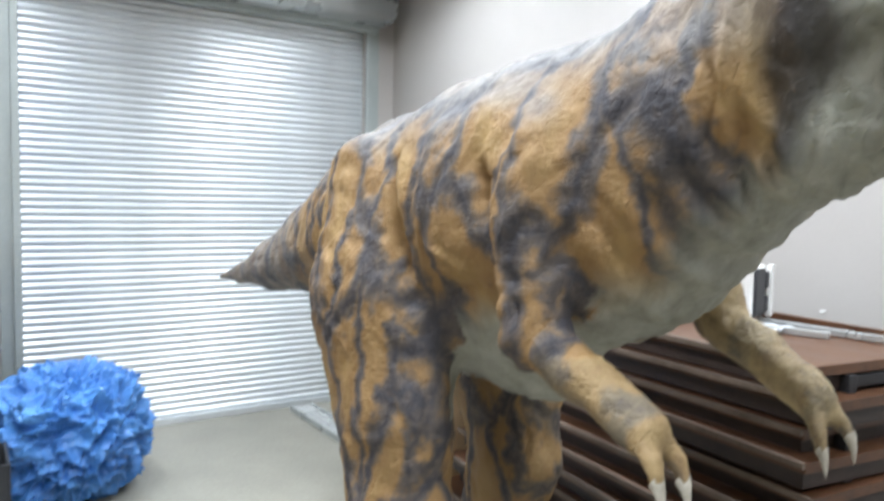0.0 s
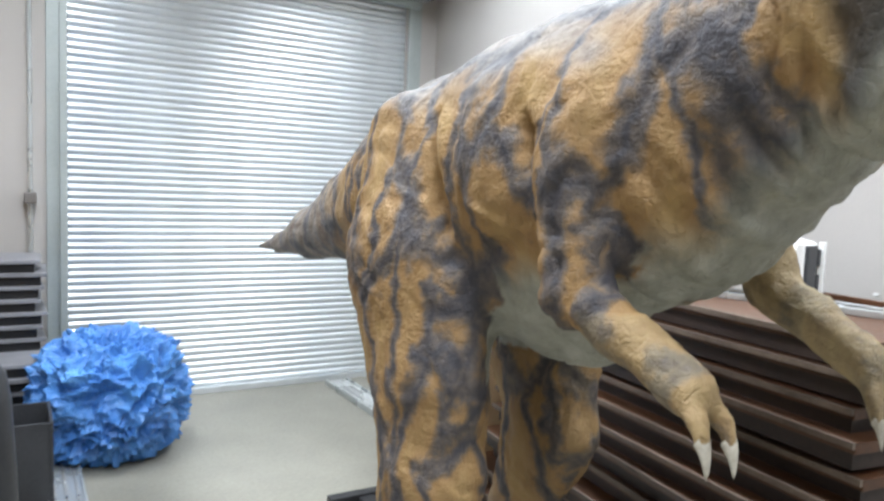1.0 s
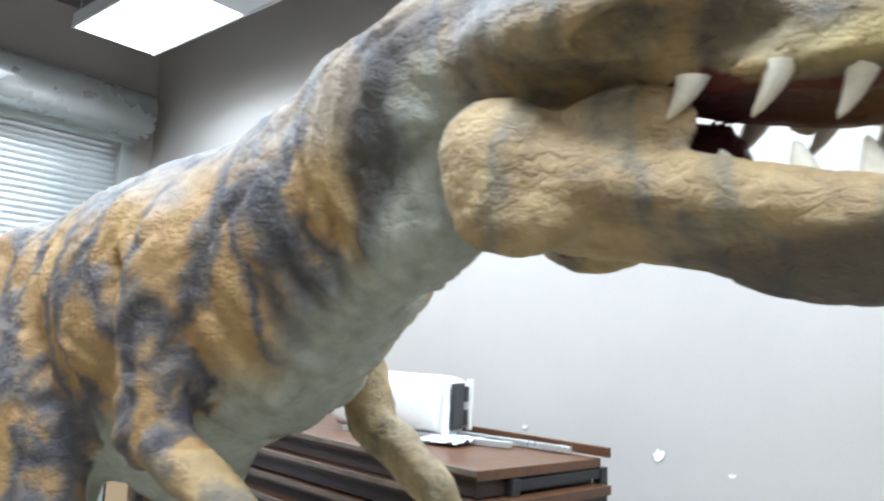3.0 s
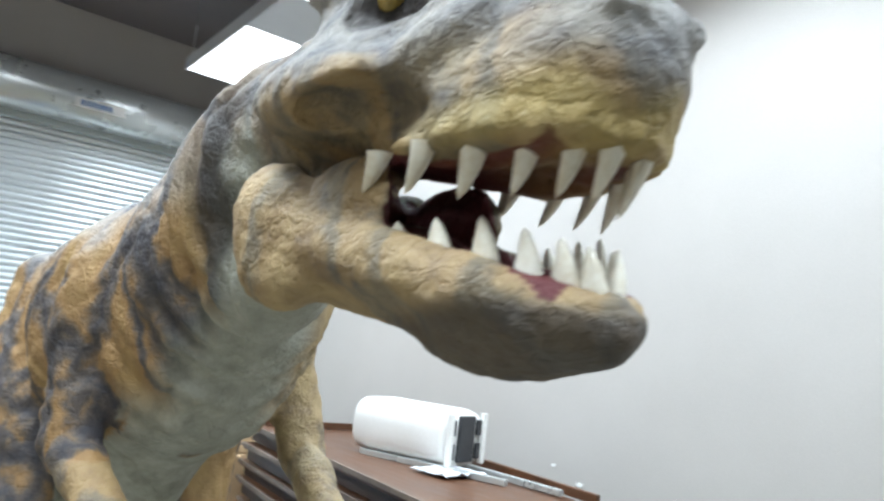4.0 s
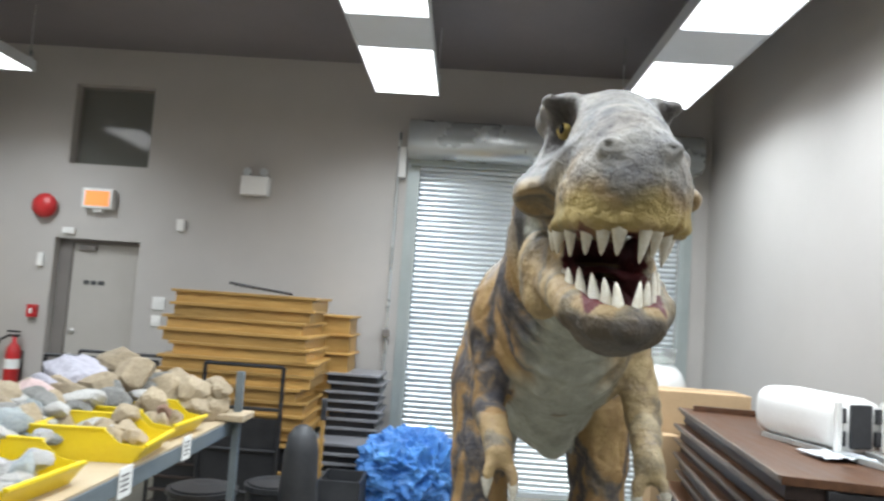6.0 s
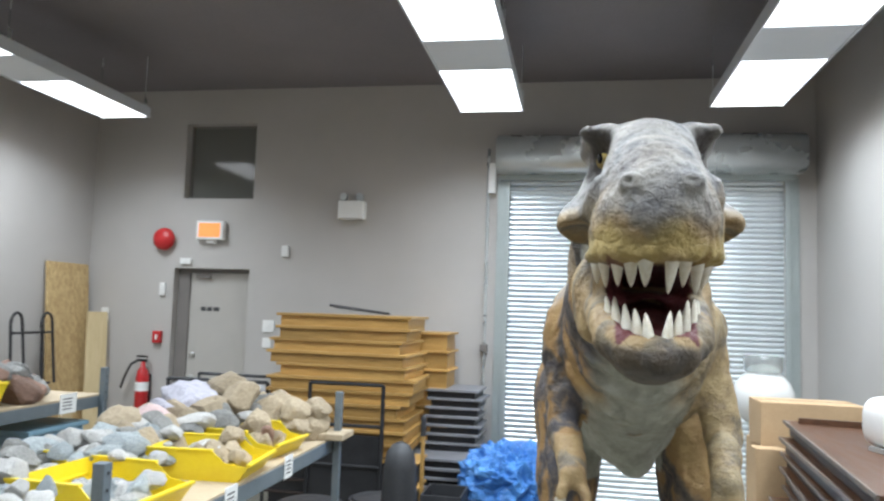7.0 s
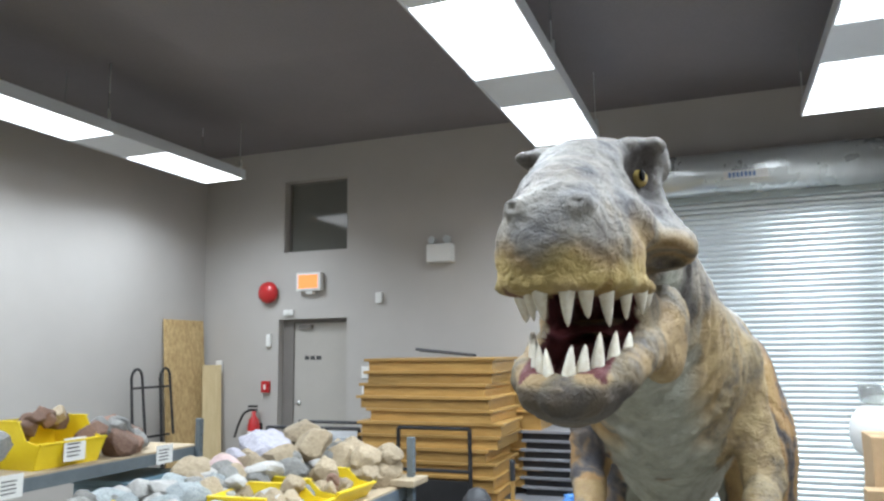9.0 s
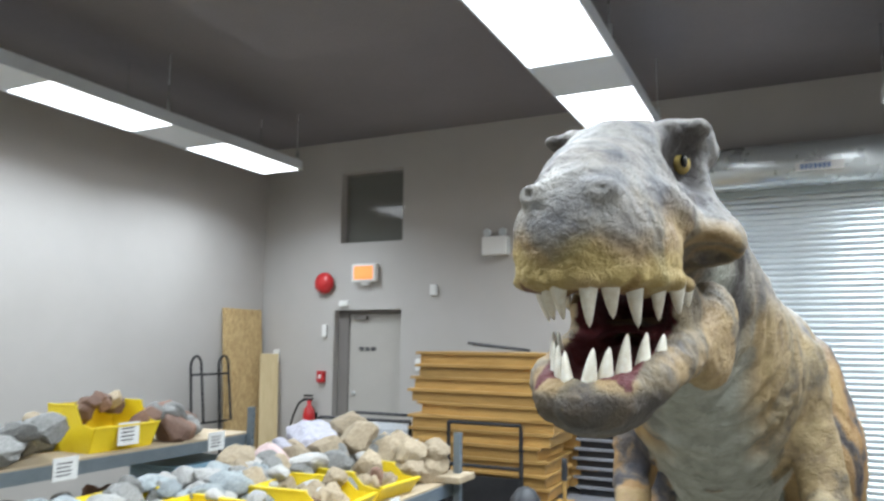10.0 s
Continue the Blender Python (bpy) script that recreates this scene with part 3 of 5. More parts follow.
    f.ball((HX, -5.38, 1.68), (0.082, 0.14, 0.046), 0.02, tilt=9)
    f.ball((HX, -5.40, 1.655), (0.066, 0.085, 0.042), 0.025)
    f.ball((HX, -5.20, 1.75), (0.10, 0.13, 0.06), 0.03)
    f.ball((HX, -5.29, 1.715), (0.078, 0.12, 0.045), 0.03)
    f.ball((HX, -5.39, 1.735), (0.064, 0.115, 0.034), 0.008, cut=True, tilt=12)
    f.ball((HX, -5.33, 1.725), (0.045, 0.12, 0.028), 0.008, tilt=12)
    f.ball((HX, -5.16, 1.82), (0.08, 0.06, 0.08), 0.02)
    return f


body_f = sculpt(Field((0.34, -5.14, -0.02), (1.38, -1.22, 2.32), 0.0125))
head_f = sculpt(Field((0.52, -5.74, 1.55), (1.06, -5.00, 2.27), 0.0065))
v1_, q1_ = body_f.surface(lambda c: (c[:, 1] > -5.03) | (c[:, 2] < 1.53))
v2_, q2_ = head_f.surface(lambda c: (c[:, 1] < -5.015) & (c[:, 2] > 1.575))
verts = np.concatenate([v1_, v2_]).astype(np.float64)
quads = np.concatenate([q1_, q2_ + len(v1_)])
del body_f, head_f


def relax(verts, quads, times):
    for _ in range(times):
        acc, cnt = np.zeros_like(verts), np.zeros(len(verts))
        for i in range(4):
            a, c = quads[:, i], quads[:, (i + 1) % 4]
            np.add.at(acc, a, verts[c]); np.add.at(cnt, a, 1)
            np.add.at(acc, c, verts[a]); np.add.at(cnt, c, 1)
        verts = verts * 0.5 + 0.5 * acc / np.maximum(cnt, 1)[:, None]
    return verts


def normals(verts, quads):
    n_ = np.cross(verts[quads[:, 2]] - verts[quads[:, 0]], verts[quads[:, 3]] - verts[quads[:, 1]])
    out = np.zeros_like(verts)
    for i in range(4):
        np.add.at(out, quads[:, i], n_)
    return out / (np.linalg.norm(out, axis=1)[:, None] + 1e-12)


verts = relax(verts, quads, 2)
nor = normals(verts, quads)


def step(a, b_, x):
    t = np.clip((x - a) / (b_ - a), 0, 1)
    return t * t * (3 - 2 * t)


# folds and leathery creases
X_, Y_, Z_ = verts.T
push = np.zeros(len(verts))
headness = step(-5.0, -5.15, Y_)
for i in range(len(verts)):
    p = Vector(verts[i])
    h = headness[i]
    a = noise.noise(p * 7.0)
    fold = abs(noise.noise(Vector((p.x * 9, p.y * 16 + 2.5 * a, p.z * 7 + p.y * 6))))
    fine = abs(noise.noise(p * 46 + Vector((a * 3, 0, 0))))
    push[i] = -(0.008 * (1 - h) + 0.0025 * h) * (1 - min(1, fold * 3.2)) - 0.0022 * (1 - min(1, fine * 3.5)) + 0.004 * a
# rib and belly folds run across the pale skin, hide rolls across hip and shoulder
ribs = np.sin((Y_ - 0.45 * (Z_ - 1.5)) * 62 + 2.0 * np.sin(Z_ * 9)) * step(-4.2, -4.35, Y_) * step(-4.95, -4.8, Y_) * step(1.75, 1.6, Z_ + 0.5 * (Y_ + 4.6))
rolls = np.sin((Z_ + 0.10 * np.sin(Y_ * 9)) * 88 + 3 * np.sin(Y_ * 13)) * (step(-3.80, -3.68, Y_) * step(-3.35, -3.45, Y_) + step(-4.26, -4.30, Y_) * step(-4.42, -4.36, Y_)) * step(1.15, 1.3, Z_) * step(1.88, 1.8, Z_)
neckf = np.sin((Y_ + 0.35 * Z_) * 85) * step(-4.62, -4.72, Y_) * step(-5.0, -4.94, Y_)
push += 0.006 * ribs + 0.0022 * rolls * np.where(X_ < BX, 1.0, 0.4) + 0.004 * neckf
thin = step(0.03, 0.12, np.minimum(1.0, np.abs(Y_ + 1.30) * 0.35))
hand = ((Y_ < -4.38) & (Z_ < 1.36) & (Y_ > -4.8)).astype(float)
push *= thin * (1 - 0.65 * hand)
verts = verts + nor * push[:, None]
X_, Y_, Z_ = verts.T

# paint masks: pale underside, grey back, red mouth
mid = np.interp(Y_, [-5.15, -5.06, -4.97, -4.91, -4.80, -4.64, -4.48, -4.3, -3.9, -3.4, -2.2], [1.86, 1.95, 1.95, 1.78, 1.68, 1.60, 1.48, 1.40, 1.36, 1.36, 1.0])
side = np.abs(X_ - BX)
under = step(0.05, -0.05, Z_ - mid + 0.015 * np.sin(Y_ * 40))
front = step(0.15, 0.07, side) * step(-0.2, 0.3, -nor[:, 1]) * step(-4.0, -4.2, Y_) * step(1.95, 1.8, Z_)
limb = ((side > 0.165) & (Z_ < 1.52) & (Y_ < -3.3) & (Y_ > -4.02)) | (Z_ < 1.10) | ((side > 0.165) & (Z_ < 1.62) & (Y_ < -4.2) & (Y_ > -4.42)) | (hand > 0.5) | ((side > 0.15) & (Z_ < 1.43) & (Y_ < -4.2) & (Y_ > -4.8))
pale = np.maximum(under, front) * (~limb) * (1 - step(-5.04, -5.12, Y_))
throat = step(-5.02, -5.08, Y_) * step(1.80, 1.76, Z_) * step(-5.16, -5.10, Y_) * step(0.1, 0.05, np.abs(X_ - HX))
pale = np.maximum(pale, throat)
grey = np.maximum(step(0.25, 0.85, nor[:, 2]), 0.75 * step(1.80, 1.90, Z_)) * (Z_ > 1.6) * (1 - hand)
grey = np.maximum(grey, step(-3.1, -2.6, Y_) * 0.85)
grey = np.maximum(grey, 0.8 * step(2.0, 2.12, Z_) * step(-4.3, -4.5, Y_))
top_head = step(-5.0, -5.12, Y_) * step(1.93, 1.99, Z_ + 0.03 * (Y_ + 5.4))
snout = step(-5.42, -5.52, Y_) * step(1.885, 1.93, Z_ + 0.010 * np.sin(X_ * 60))
grey = np.clip(np.maximum(grey * (1 - headness), np.maximum(top_head, snout)), 0, 1)
lower = step(0.62, 0.5, Z_)
grey = np.maximum(grey, lower)
inside = (Y_ < -5.14) & (Y_ > -5.50) & (np.abs(X_ - HX) < 0.088) & (((nor[:, 2] < -0.2) & (Z_ > 1.79) & (Z_ < 1.875)) | ((nor[:, 2] > 0.25) & (Z_ > 1.68) & (Z_ < 1.79) & (np.abs(X_ - HX) < 0.072)) | ((nor[:, 0] * (X_ - HX) < -0.02) & (Z_ > 1.69) & (Z_ < 1.87)) | ((nor[:, 1] < -0.4) & (np.abs(X_ - HX) < 0.07) & (Z_ > 1.72) & (Z_ < 1.86) & (Y_ > -5.4)))
red = inside.astype(float)

# darker skin colour: eye sockets, neck fold, underside of the jaw
dark = np.zeros(len(verts))
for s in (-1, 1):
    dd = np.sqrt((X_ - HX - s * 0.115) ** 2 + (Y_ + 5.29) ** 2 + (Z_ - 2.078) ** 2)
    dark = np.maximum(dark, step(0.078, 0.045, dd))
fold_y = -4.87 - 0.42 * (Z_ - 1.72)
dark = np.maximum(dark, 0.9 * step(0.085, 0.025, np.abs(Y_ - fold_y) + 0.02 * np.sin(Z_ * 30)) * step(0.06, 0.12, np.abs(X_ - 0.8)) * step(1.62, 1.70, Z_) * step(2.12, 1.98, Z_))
# low jaw faces go darker the less their normals point up
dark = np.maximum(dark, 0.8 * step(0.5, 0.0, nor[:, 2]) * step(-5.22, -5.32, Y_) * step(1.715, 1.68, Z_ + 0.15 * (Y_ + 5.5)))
lip = step(-5.30, -5.46, Y_) * step(0.045, 0.008, np.abs(Z_ - 1.858 - 0.014 * np.sin(X_ * 55 + 1)))
grey = grey * (1 - 0.85 * lip)

# teeth, claws and eyes, in the same mesh
tv, tf, tm = [], [], []


def spike(base, tip, r, bend, slot, seg=8, rings=5, flat=0.7):
    base, tip = Vector(base), Vector(tip)
    ax = (tip - base)
    q = ax.to_track_quat("Z", "Y").to_matrix()
    start = len(tv)
    for j in range(rings):
        t = j / (rings - 0.4)
        c = base + ax * t + Vector(bend) * (t * t)
        rr = r * (1 - t) ** 0.65 + 0.0006
        for i in range(seg):
            a = 2 * math.pi * i / seg
            tv.append(tuple(c + q @ Vector((rr * math.cos(a), rr * flat * math.sin(a), 0))))
    tv.append(tuple(base + ax + Vector(bend)))
    for j in range(rings - 1):
        for i in range(seg):
            tf.append((start + j * seg + i, start + j * seg + (i + 1) % seg, start + (j + 1) * seg + (i + 1) % seg, start + (j + 1) * seg + i))
            tm.append(slot)
    for i in range(seg):
        tf.append((start + (rings - 1) * seg + i, start + (rings - 1) * seg + (i + 1) % seg, len(tv) - 1))
        tm.append(slot)


def orb(c, r, slot, seg=16, rings=10, squash=1.0):
    start = len(tv)
    for j in range(rings + 1):
        th = math.pi * j / rings
        for i in range(seg):
            a = 2 * math.pi * i / seg
            tv.append((c[0] + r * math.sin(th) * math.cos(a), c[1] + r * math.sin(th) * math.sin(a), c[2] + r * squash * math.cos(th)))
    for j in range(rings):
        for i in range(seg):
            tf.append((start + j * seg + i, start + j * seg + (i + 1) % seg, start + (j + 1) * seg + (i + 1) % seg, start + (j + 1) * seg + i))
            tm.append(slot)


rng = random.Random(4)
for s in (-1, 1):
    for i in range(6):          # upper row
        t = (i + 0.5) / 6
        x = HX + s * 0.106 * min(1.0, 0.10 + 1.35 * t)
        y = -5.522 + 0.24 * t ** 1.6
        z = 1.842 + 0.022 * t
        L = (0.048 + 0.020 * rng.random()) * (1.0 - 0.45 * max(0, t - 0.45)) + (0.008 if i == 2 else 0)
        spike((x, y, z), (x - s * 0.004 + 0.008 * (rng.random() - 0.5), y + 0.008, z - L), 0.0145, (0, 0.012, 0), 2)
    for i in range(6):          # lower row
        t = (i + 0.5) / 6
        x = HX + s * 0.080 * min(1.0, 0.08 + 1.3 * t)
        y = -5.505 + 0.20 * t ** 1.6
        z = 1.695 + 0.045 * t
        L = (0.048 + 0.014 * rng.random()) * (1 - 0.5 * max(0, t - 0.45))
        spike((x, y, z), (x + s * 0.006, y - 0.004, z + L), 0.0140, (0, 0.008, 0), 2)
    # claws
    fw = 0.0 if s < 0 else -0.05
    for o, dy, dz in FINGERS:
        b0 = (WRI[s] + s * o * 1.5, -4.602 + fw + dy, 1.238 + dz)
        spike(b0, (b0[0], b0[1] - 0.036, b0[2] - 0.030), 0.0175, (0, 0.016, -0.026), 3)
    orb((HX + s * 0.095, -5.262, 2.080), 0.017, 4)
    orb((HX + s * 0.104, -5.2765, 2.081), 0.0065, 5, 10, 8, 1.7)

# the muzzle is long and turned slightly to one side, the jaw hinge lies far back
def muzzle(p):
    x, y, z = p[:, 0].copy(), p[:, 1].copy(), p[:, 2]
    k = np.minimum(y + 5.2, 0.0)
    hinge = 0.15 * step(-5.48, -5.05, y) * step(-4.55, -5.0, y) * (0.35 + 0.65 * step(2.10, 1.97, z))
    p[:, 0] = HX + (x + 0.05 * k - HX) * (1 + 0.35 * hinge)
    p[:, 1] = y + 0.17 * k + hinge
    return p


verts = muzzle(verts)
tv = muzzle(np.array(tv)).tolist()
nv = len(verts)
faces = [tuple(q) for q in quads.tolist()] + [tuple(i + nv for i in f_) for f_ in tf]
me = bpy.data.meshes.new("dinosaur_statue")
me.from_pydata(verts.tolist() + tv, [], faces)
slots = [0] * len(quads) + tm
me.polygons.foreach_set("material_index", np.array(slots, np.int32))
me.polygons.foreach_set("use_smooth", np.ones(len(faces), bool))
at_ = me.color_attributes.new("paint", "FLOAT_COLOR", "POINT")
col = np.zeros((nv + len(tv), 4), np.float32)
col[:nv, 0], col[:nv, 1], col[:nv, 2] = pale, grey, red
col[:nv, 3] = np.maximum(np.maximum(headness, 0.8 * hand), 1.5 * step(BX, BX + 0.22, X_) * step(-3.7, -4.1, Y_))
at_.data.foreach_set("color", col.ravel())
at2 = me.color_attributes.new("dark_lip_masks", "FLOAT_COLOR", "POINT")
col2 = np.zeros((nv + len(tv), 4), np.float32)
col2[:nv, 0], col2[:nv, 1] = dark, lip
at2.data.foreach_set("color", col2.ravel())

M_SKIN, nt, b = mat("painted_rubber_skin", 0.62)
L_ = nt.links.new
at_n = node(nt, "ShaderNodeAttribute")
at_n.attribute_name = "paint"
sep = node(nt, "ShaderNodeSeparateColor")
L_(at_n.outputs["Color"], sep.inputs[0])
tc = node(nt, "ShaderNodeTexCoord")
warp = node(nt, "ShaderNodeTexNoise", Scale=7.0, Detail=3.0)
L_(tc.outputs["Object"], warp.inputs["Vector"])
mp = node(nt, "ShaderNodeMapping")
mp.inputs["Scale"].default_value = (2.5, 8.5, 2.4)
mp.inputs["Rotation"].default_value = (radians(14), 0, 0)
add = node(nt, "ShaderNodeMix")
add.data_type = "VECTOR"
add.inputs[0].default_value = 0.16
L_(tc.outputs["Object"], add.inputs[4])
L_(warp.outputs["Color"], add.inputs[5])
L_(add.outputs[1], mp.inputs["Vector"])
vor = node(nt, "ShaderNodeTexVoronoi", Scale=1.0)
vor.feature = "DISTANCE_TO_EDGE"
L_(mp.outputs[0], vor.inputs["Vector"])
blotch = node(nt, "ShaderNodeTexNoise", Scale=16.0, Detail=5.0, Roughness=0.65)
L_(tc.outputs["Object"], blotch.inputs["Vector"])
edge = node(nt, "ShaderNodeMath")
edge.operation = "MULTIPLY_ADD"
L_(blotch.outputs[0], edge.inputs[0])
edge.inputs[1].default_value = 0.30
L_(vor.outputs["Distance"], edge.inputs[2])
pat = ramp(nt, [(0.14, (0.050, 0.046, 0.054)), (0.21, (0.115, 0.092, 0.078)), (0.29, (0.30, 0.175, 0.07)), (0.60, (0.40, 0.262, 0.105))])
L_(edge.outputs[0], pat.inputs[0])
# ochre of the head, less striped
hd = ramp(nt, [(0.30, (0.11, 0.09, 0.07)), (0.46, (0.27, 0.205, 0.11)), (0.62, (0.40, 0.31, 0.165))])
L_(blotch.outputs[0], hd.inputs[0])
fac_h = node(nt, "ShaderNodeMath")
fac_h.operation = "MULTIPLY"
fac_h.inputs[1].default_value = 0.5
L_(at_n.outputs["Alpha"], fac_h.inputs[0])


def blend(a, c, fac):
    mx = node(nt, "ShaderNodeMix")
    mx.data_type = "RGBA"
    L_(fac, mx.inputs[0])
    L_(a, mx.inputs[6])
    if isinstance(c, tuple):
        mx.inputs[7].default_value = (*c, 1)
    else:
        L_(c, mx.inputs[7])
    return mx.outputs[2]


c0 = blend(pat.outputs[0], hd.outputs[0], fac_h.outputs[0])
gr = ramp(nt, [(0.35, (0.115, 0.115, 0.13)), (0.65, (0.30, 0.29, 0.275))])
L_(blotch.outputs[0], gr.inputs[0])
gfac = node(nt, "ShaderNodeMath")
gfac.operation = "MULTIPLY"
gfac.inputs[1].default_value = 0.8
L_(sep.outputs[1], gfac.inputs[0])
c1 = blend(c0, gr.outputs[0], gfac.outputs[0])
bl = ramp(nt, [(0.3, (0.25, 0.25, 0.20)), (0.7, (0.42, 0.415, 0.355))])
L_(blotch.outputs[0], bl.inputs[0])
c2 = blend(c1, bl.outputs[0], sep.outputs[0])
c3 = blend(c2, (0.10, 0.012, 0.014), sep.outputs[2])
at_d = node(nt, "ShaderNodeAttribute")
at_d.attribute_name = "dark_lip_masks"
sep2 = node(nt, "ShaderNodeSeparateColor")
L_(at_d.outputs["Color"], sep2.inputs[0])
lf = node(nt, "ShaderNodeMath")
lf.operation = "MULTIPLY"
lf.inputs[1].default_value = 0.5
L_(sep2.outputs[1], lf.inputs[0])
c3 = blend(c3, (0.44, 0.33, 0.09), lf.outputs[0])
# near-black brown over sockets, neck fold and jaw underside, by the dark mask
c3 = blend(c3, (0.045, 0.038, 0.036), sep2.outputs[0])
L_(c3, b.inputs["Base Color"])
cr = node(nt, "ShaderNodeTexVoronoi", Scale=48.0)
cr.feature = "DISTANCE_TO_EDGE"
wv = node(nt, "ShaderNodeMix")
wv.data_type = "VECTOR"
wv.inputs[0].default_value = 0.05
L_(tc.outputs["Object"], wv.inputs[4])
L_(blotch.outputs["Color"], wv.inputs[5])
L_(wv.outputs[1], cr.inputs["Vector"])
crr = ramp(nt, [(0.0, (0, 0, 0)), (0.12, (1, 1, 1))])
L_(cr.outputs["Distance"], crr.inputs[0])
bp = node(nt, "ShaderNodeBump", Strength=0.32, Distance=0.006)
L_(crr.outputs[0], bp.inputs["Height"])
fmap = node(nt, "ShaderNodeMapping")
fmap.inputs["Scale"].default_value = (34, 24, 62)
L_(wv.outputs[1], fmap.inputs["Vector"])
fn = node(nt, "ShaderNodeTexNoise", Scale=1.0, Detail=6.0, Roughness=0.6, Distortion=0.8)
L_(fmap.outputs[0], fn.inputs["Vector"])
bp2 = node(nt, "ShaderNodeBump", Strength=0.55, Distance=0.012)
L_(fn.outputs[0], bp2.inputs["Height"])
L_(bp.outputs[0], bp2.inputs["Normal"])
fold = node(nt, "ShaderNodeMapping")
fold.inputs["Scale"].default_value = (9, 26, 8)
fold.inputs["Rotation"].default_value = (radians(20), 0, 0)
L_(wv.outputs[1], fold.inputs["Vector"])
fo = node(nt, "ShaderNodeTexNoise", Scale=1.0, Detail=2.0, Roughness=0.5, Distortion=1.2)
L_(fold.outputs[0], fo.inputs["Vector"])
bp3 = node(nt, "ShaderNodeBump", Strength=0.32, Distance=0.028)
L_(fo.outputs[0], bp3.inputs["Height"])
L_(bp2.outputs[0], bp3.inputs["Normal"])
L_(bp3.outputs[0], b.inputs["Normal"])
M_TOOTH = surface("ivory_tooth", (0.62, 0.54, 0.40), (0.80, 0.77, 0.68), 30, 120, 0.35, bump=0.02)
M_CLAW = surface("horn_claw", (0.30, 0.26, 0.20), (0.60, 0.56, 0.47), 40, 120, 0.4, bump=0.03)
M_EYE = surface("amber_eye", (0.34, 0.22, 0.05), (0.52, 0.40, 0.14), 60, 200, 0.08, bump=0)
M_PUPIL = surface("black_pupil", (0.004, 0.004, 0.004), (0.01, 0.01, 0.01), 60, 200, 0.05, bump=0)
for m_ in (M_SKIN, M_SKIN, M_TOOTH, M_CLAW, M_EYE, M_PUPIL):
    me.materials.append(m_)
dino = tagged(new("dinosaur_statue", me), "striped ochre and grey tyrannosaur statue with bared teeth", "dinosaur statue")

# ---- floor things by the shutter ----
def drain(x0, x1, y0, y1, label):
    t = thing("floor_drain", ((x0 + x1) / 2, y1, 0), label, "floor drain", "steel channels on the floor")
    part("channel", box(x0, x1, y0, y1, 0.0, 0.03, 0.004), M_HOOD, t)
    k = int((y1 - y0) / 0.045)
    bm = bmesh.new()
    for i in range(k):
        for j in range(3):
            xx = x0 + (j + 0.7) * (x1 - x0) / 3.4
            yy = y0 + 0.02 + i * 0.045
            bm = rod((xx, yy, 0.031), (xx, yy, 0.036), 0.010, 0.007, 6, bm)
    tagged(part("tread_studs", bm, M_CHROME, t, "raised anti-slip studs"), kind="stuff")
    for xx in (x0, x1 - 0.012):
        part("lip", box(xx, xx + 0.012, y0, y1, 0.03, 0.045), M_HOOD, t)


drain(1.80, 1.98, -2.0, -0.06, "galvanised anti-slip channel lying on the floor")
drain(-0.17, 0.0, -2.4, -0.75, "galvanised anti-slip channel beside the blue tarp")

# crumpled tarpaulin
bm = bmesh.new()
bmesh.ops.create_icosphere(bm, subdivisions=6, radius=1.0)
fr = random.Random(5)
flats = [(Vector((fr.gauss(0, 1), fr.gauss(0, 1), fr.gauss(0, 0.8))).normalized(), fr.uniform(0.68, 0.92)) for _ in range(16)]
for v in bm.verts:
    d = v.co.normalized()
    q = d * 2.1
    w = Vector((noise.noise(q + Vector((5, 0, 0))), noise.noise(q + Vector((0, 9, 0))), noise.noise(q + Vector((0, 0, 3)))))
    n0 = noise.noise(d * 1.6 + Vector((3, 1, 2)))
    c1 = 1 - abs(noise.noise(d * 2.0 + w * 1.0))
    c2 = 1 - abs(noise.noise(d * 4.0 + w * 1.2))
    c3 = 1 - abs(noise.noise(d * 8.5 + w * 1.6))
    r_ = 0.86 + 0.20 * n0
    for fn_, lim in flats:
        c_ = d.dot(fn_)
        if c_ * r_ > lim:
            r_ = 0.7 * lim / c_ + 0.3 * r_
    r_ += 0.12 * (c1 ** 2 - 0.5) + 0.17 * (c2 ** 2 - 0.5) + 0.10 * (c3 ** 2 - 0.5)
    box_k = 1 / max(abs(d.x) ** 3 + abs(d.y) ** 3 + abs(d.z) ** 3, 1e-6) ** (1 / 3)
    v.co = Vector((d.x * 0.43, d.y * 0.38, d.z * 0.41)) * r_ * (0.30 + 0.70 * box_k)
    v.co.z = max(v.co.z, -0.335 + 0.02 * noise.noise(d * 8))
tarp = finish("tarpaulin", bm, M_TARP, smooth=False)
tarp.location = (0.18, -0.95, 0.345)
tagged(tarp, "crumpled bright blue plastic tarpaulin bundle on the floor", "tarpaulin")

base = thing("steel_base_frame", (1.3, -2.5, 0), "black steel base frame with bolts on the floor", "steel frame")
for y in (-2.22, -2.50):
    part("beam", box(0.98, 1.75, y - 0.03, y + 0.03, 0.0, 0.09, 0.004), M_BLACK, base)
for x in (1.16, 1.55):
    part("cross_beam", box(x - 0.04, x + 0.04, -2.47, -2.25, 0.0, 0.08, 0.004), M_BLACK, base)
for x in (1.05, 1.36, 1.65):
    part("bolt", lathe([(0.022, 0.09), (0.022, 0.11), (0.012, 0.112), (0.012, 0.14)], (x, -2.36 if x == 1.36 else -2.5, 0 if x != 1.36 else -0.03), "Z", 8), M_BLACK, base)
part("plate", box(1.22, 1.50, -2.45, -2.27, 0.0, 0.06, 0.003), M_BLACK, base)

